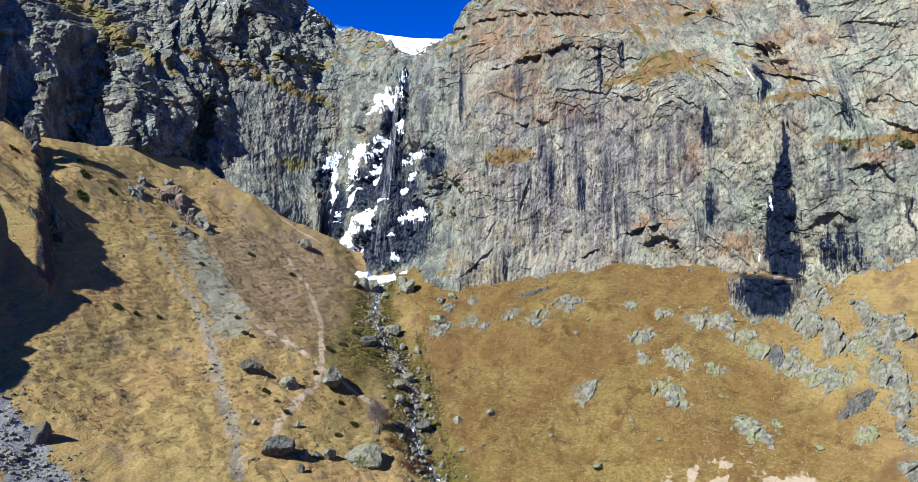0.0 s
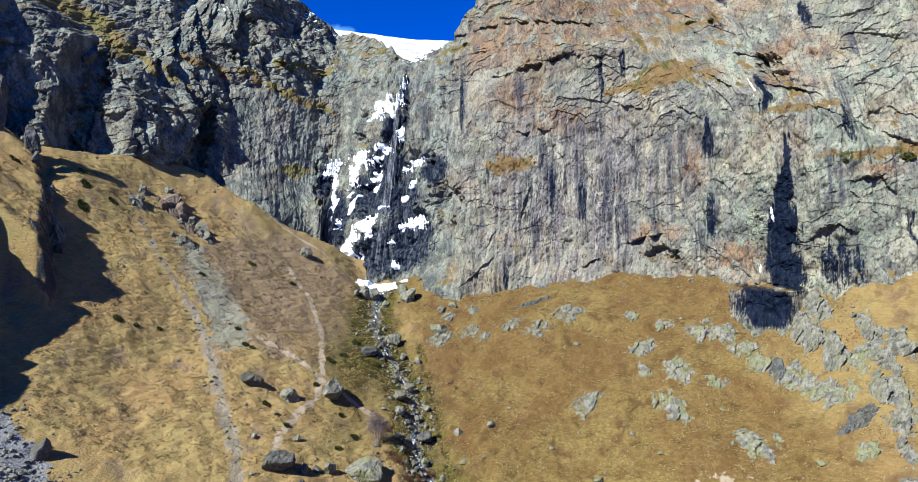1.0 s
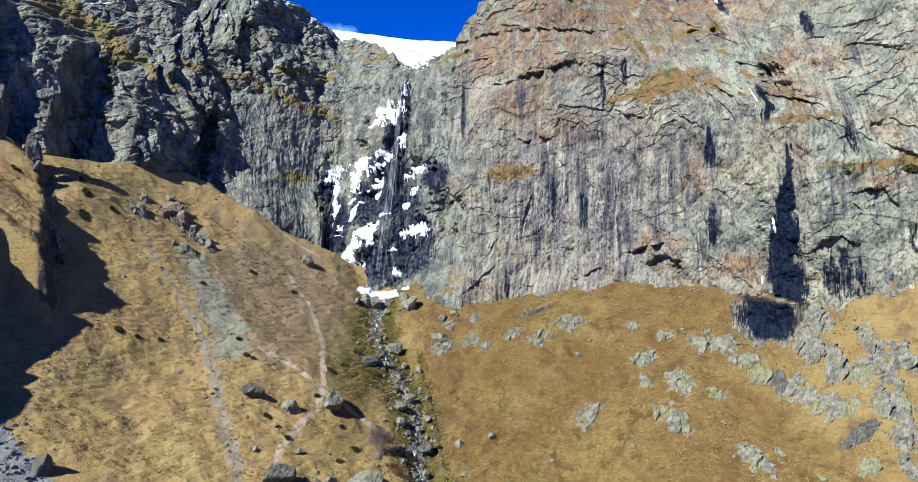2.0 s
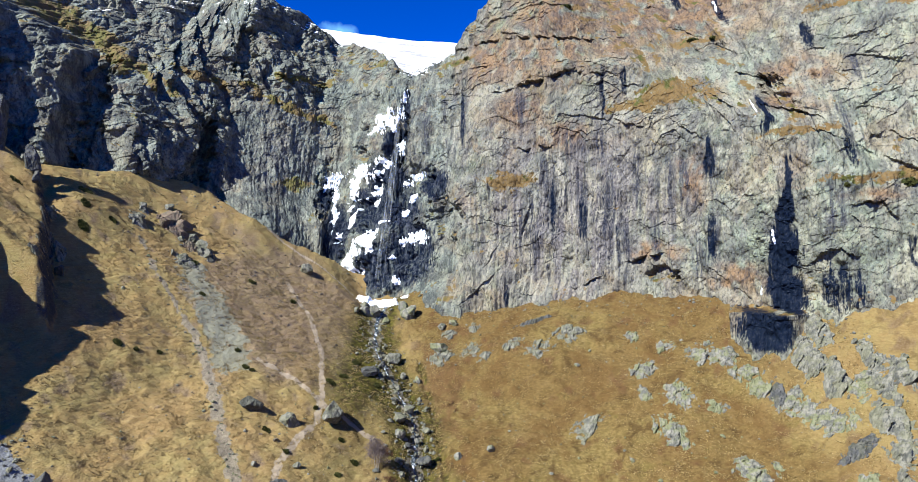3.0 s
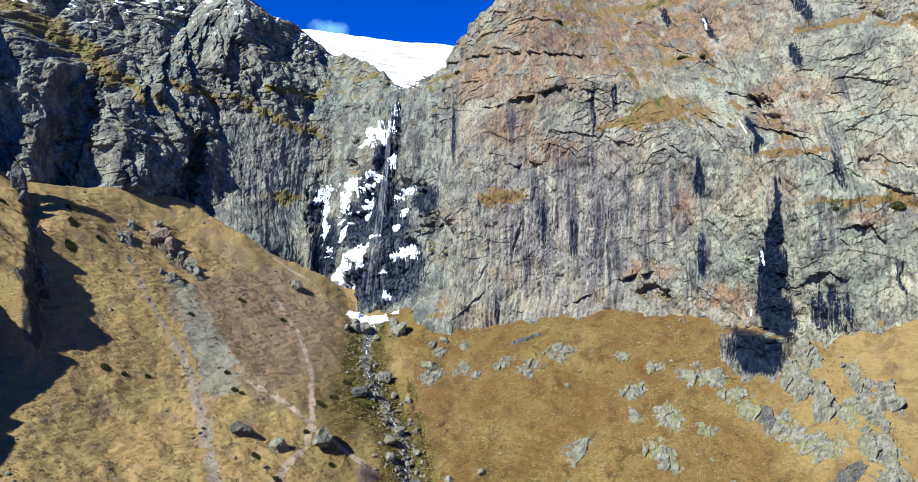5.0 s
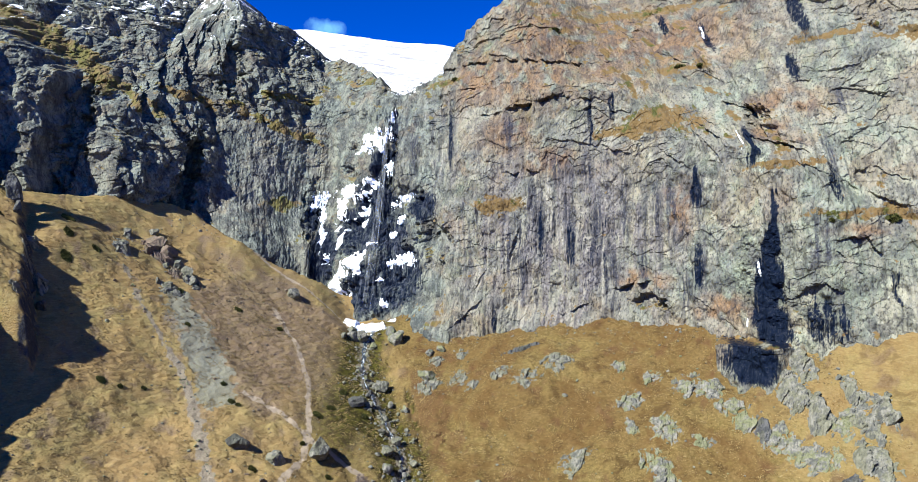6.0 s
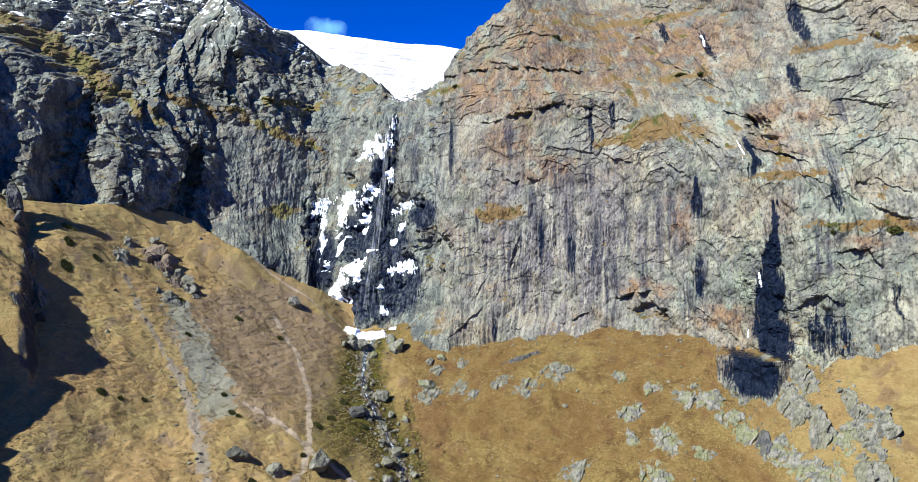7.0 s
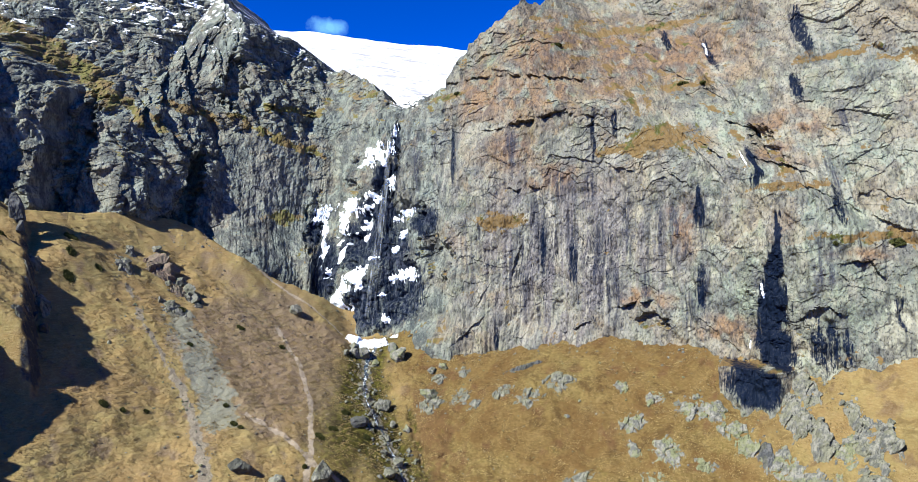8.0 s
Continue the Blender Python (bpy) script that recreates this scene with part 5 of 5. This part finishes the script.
def bare_birch(x, y, tall, seed):
    rnd = random.Random(seed)
    base = new("birch_tree")
    base.location = (x, y, float(np.squeeze(ground_at(x, y))) - 0.2)
    trunk, crown = Twigs(), Twigs()
    for k in range(3):
        foot = Vector((0.5 * k - 0.5, rnd.uniform(-0.3, 0.3), 0))
        lean = Vector((0.12 * (k - 1), rnd.uniform(-0.08, 0.08), 1)).normalized()
        p, r, n = foot, 0.20, 7
        for i in range(n):
            q = p + (lean + Vector((rnd.gauss(0, 0.06), rnd.gauss(0, 0.06), 0))).normalized() * tall * (0.9 - 0.1 * k) / n
            trunk.rod(p, q, r, r * 0.82, 6)
            if i > 1:
                for _ in range(9):
                    way = Vector((rnd.gauss(0, 1), rnd.gauss(0, 1), rnd.uniform(0.3, 1.1))).normalized()
                    grow(crown, rnd, p.lerp(q, rnd.random()), way, tall * 0.21 * (1.25 - i / n), 0.075, 3, 3, 0.1)
            p, r = q, r * 0.82
    part("trunk", trunk.mesh("trunk", BARK), None, base, "pale birch trunks")
    part("crown", crown.mesh("crown", TWIG), None, base, "leafless purplish twigs")
    return tagged(base, "leafless birch with pale trunks and purplish twigs", "tree")


def bare_shrub(x, y, wide, tall, seed, material, label):
    rnd = random.Random(seed)
    t = Twigs()
    for _ in range(46):
        p = Vector((rnd.gauss(0, wide * 0.45), rnd.gauss(0, wide * 0.45), -0.2 + float(np.squeeze(land(x, y) * 0))))
        p.z = float(np.squeeze(ground_at(x + p.x, y + p.y) - ground_at(x, y))) - 0.1
        way = Vector((rnd.gauss(0, 0.5), rnd.gauss(0, 0.5), 1)).normalized()
        grow(t, rnd, p, way, tall * rnd.uniform(0.3, 0.5), 0.05, 3, 3, 0.1)
    ob = part("shrub", t.mesh("shrub", material), None, m=Matrix.Translation((x, y, float(np.squeeze(ground_at(x, y))))))
    return tagged(ob, label, "shrub", "bare shrubs by the stream")


def juniper(x, y, z, wide, tall, seed, on_wall=False):
    rng = np.random.default_rng(seed)
    n = int(500 + 160 * wide * wide)
    d = rng.normal(size=(n, 3))
    d /= np.linalg.norm(d, axis=1, keepdims=True)
    lobes = 0.75 + 0.35 * grain(d[:, 0] * 2.2 + seed, d[:, 1] * 2.2 + d[:, 2], seed)
    p = d * (rng.uniform(0.55, 1, (n, 1)) ** 0.5) * lobes[:, None] * np.array([wide, wide * 0.8, tall])
    if not on_wall:
        p[:, 2] = np.abs(p[:, 2]) + np.squeeze(ground_at(x + p[:, 0], y + p[:, 1]) - z) - 0.1
    s = rng.uniform(0.18, 0.36, (n, 1))
    u = rng.normal(size=(n, 3)) * s
    w = rng.normal(size=(n, 3)) * s * 0.7 + np.array([0, 0, 1]) * s
    v = np.stack([p - u, p + u, p + w], 1).reshape(-1, 3)
    ob = part("juniper_bush", mesh_of("juniper_bush", v, np.arange(3 * n).reshape(-1, 3), NEEDLE, False), None, m=Matrix.Translation((x, y, z)))
    return tagged(ob, "low dark green juniper bush in dry grass" if not on_wall else "green bush growing on a rock ledge", "bush", "junipers" if not on_wall else "")


bare_birch(-29.8, 237, 13.5, 3)
for i, (x, y, w, h) in enumerate([(-21.5, 229.5, 3.2, 2.6), (-24.5, 233, 2.6, 2.2), (-13, 226.5, 2.6, 2.8), (-27.7, 247, 2.4, 2.2), (-10, 236, 1.8, 1.8), (-18, 222, 2.4, 2.0)]):
    bare_shrub(x, y, w, h, 40 + i, RED_TWIG, "leafless dark red shrub beside the stream")
for i, (x, y, w) in enumerate([(-7, 274, 2.6), (-3.6, 284, 1.8), (-1.5, 279, 1.4)]):
    bare_shrub(x, y, w, 0.9, 60 + i, RED_TWIG, "low dark russet heather patch in the grass")

JUNIPERS = [(-128, 244, 2.0, 0.7), (-86, 262, 1.6, 0.6), (-83, 261, 1.2, 0.5), (-91.6, 269, 1.3, 0.5), (-116, 252, 1.1, 0.5), (-115, 291, 1.4, 0.7), (-101, 317, 2.2, 0.8), (-126, 309, 2.2, 1.0), (-69, 233, 1.6, 0.7),
            (-176.5, 307, 3.5, 0.9), (-189, 278, 3.5, 1.0), (-166, 287, 2.8, 0.9), (-82, 320, 1.5, 0.7), (-9, 256, 1.3, 0.6), (-122, 246, 1.0, 0.4)]
JUNIPERS_2 = [(-54, 273, 2.4, 0.8), (-50, 282, 2.6, 0.8), (-47, 296, 2.2, 0.8), (-36, 286, 1.8, 0.7), (-60, 226, 1.2, 0.7), (-38, 236, 1.4, 0.8), (-42, 226, 1.3, 0.7), (-147, 338, 2.2, 0.9), (-160, 300, 2.0, 0.8), (-56, 254, 1.0, 0.6), (-44, 243, 1.0, 0.6), (-170, 296, 2.4, 0.8)]
for i, (x, y, w, h) in enumerate(JUNIPERS + JUNIPERS_2):
    juniper(x, y, float(np.squeeze(ground_at(x, y))), w, h, 70 + i)
for i, (x, z, w, h) in enumerate([(170, 104, 4.0, 2.0), (120, 185, 3.5, 1.2), (128, 184, 3.0, 1.0), (6, 192, 3.0, 1.2), (66, 214, 3.4, 1.4), (152, 103.5, 1.4, 0.8)]):
    px, py = cliff_point(np.array([float(x)]), np.array([float(z)]))
    juniper(float(px[0]), float(py[0]) + 0.3, z - 0.3, w, h, 120 + i, True)


def grass_tufts(count):
    """Dry tussocks over the hillside."""
    rng = np.random.default_rng(31)
    x, y = rng.uniform(-192, 150, count * 2), rng.uniform(188, 345, count * 2)
    clump = fbm(x / 7, y / 7, 3, 91) + 0.6 * grain(x / 1.6, y / 1.6, 92) + rng.normal(0, 0.25, len(x))
    stony = np.minimum(near_line(x, y, CHUTE_X, CHUTE_Y), near_line(x, y, STREAM_X, STREAM_Y))
    ok = (clump > -0.05) & (stony > 3) & (y < wall_y(x, 50 + 0 * x) - 3)
    x, y = x[ok][:count], y[ok][:count]
    z = ground_at(x, y)
    n = len(x)
    vs = []
    for k in range(3):
        a = rng.uniform(0, np.pi, n)
        w, h = rng.uniform(0.10, 0.22, n), rng.uniform(0.10, 0.26, n)
        tilt_x, tilt_y = rng.normal(0, 0.22, n), rng.normal(-0.12, 0.22, n)
        c, s = np.cos(a) * w, np.sin(a) * w
        vs.append(np.stack([np.stack([x - c, y - s, z - 0.08], -1), np.stack([x + c, y + s, z - 0.08], -1), np.stack([x + tilt_x, y + tilt_y, z + h], -1)], 1))
    v = np.concatenate(vs).reshape(-1, 3)
    ob = part("dry_grass", mesh_of("dry_grass", v, np.arange(len(v)).reshape(-1, 3), STRAW, False), None)
    return tagged(ob, "tufts of dry yellow grass covering the slope", "grass", kind="stuff")


grass_tufts(130000)


# ---- far off ----
def summit_mast():
    x, y = -237.0, 2250.0
    z = float(np.squeeze(hill_height(np.array([x]), np.array([y]))))
    base = new("summit_mast")
    base.location = (x, y, z - 2)
    pole, arm = Twigs(), Twigs()
    pole.rod((0, 0, 0), (0, 0, 26), 2.0, 1.4, 8)
    arm.rod((-2.4, 0, 2), (2.4, 0, 2), 1.4, 1.4, 6)
    part("pole", pole.mesh("pole", BARK), None, base)
    part("hut", arm.mesh("hut", BARK), None, base)
    return tagged(base, "pale radio mast on the snowy summit", "mast")


summit_mast()
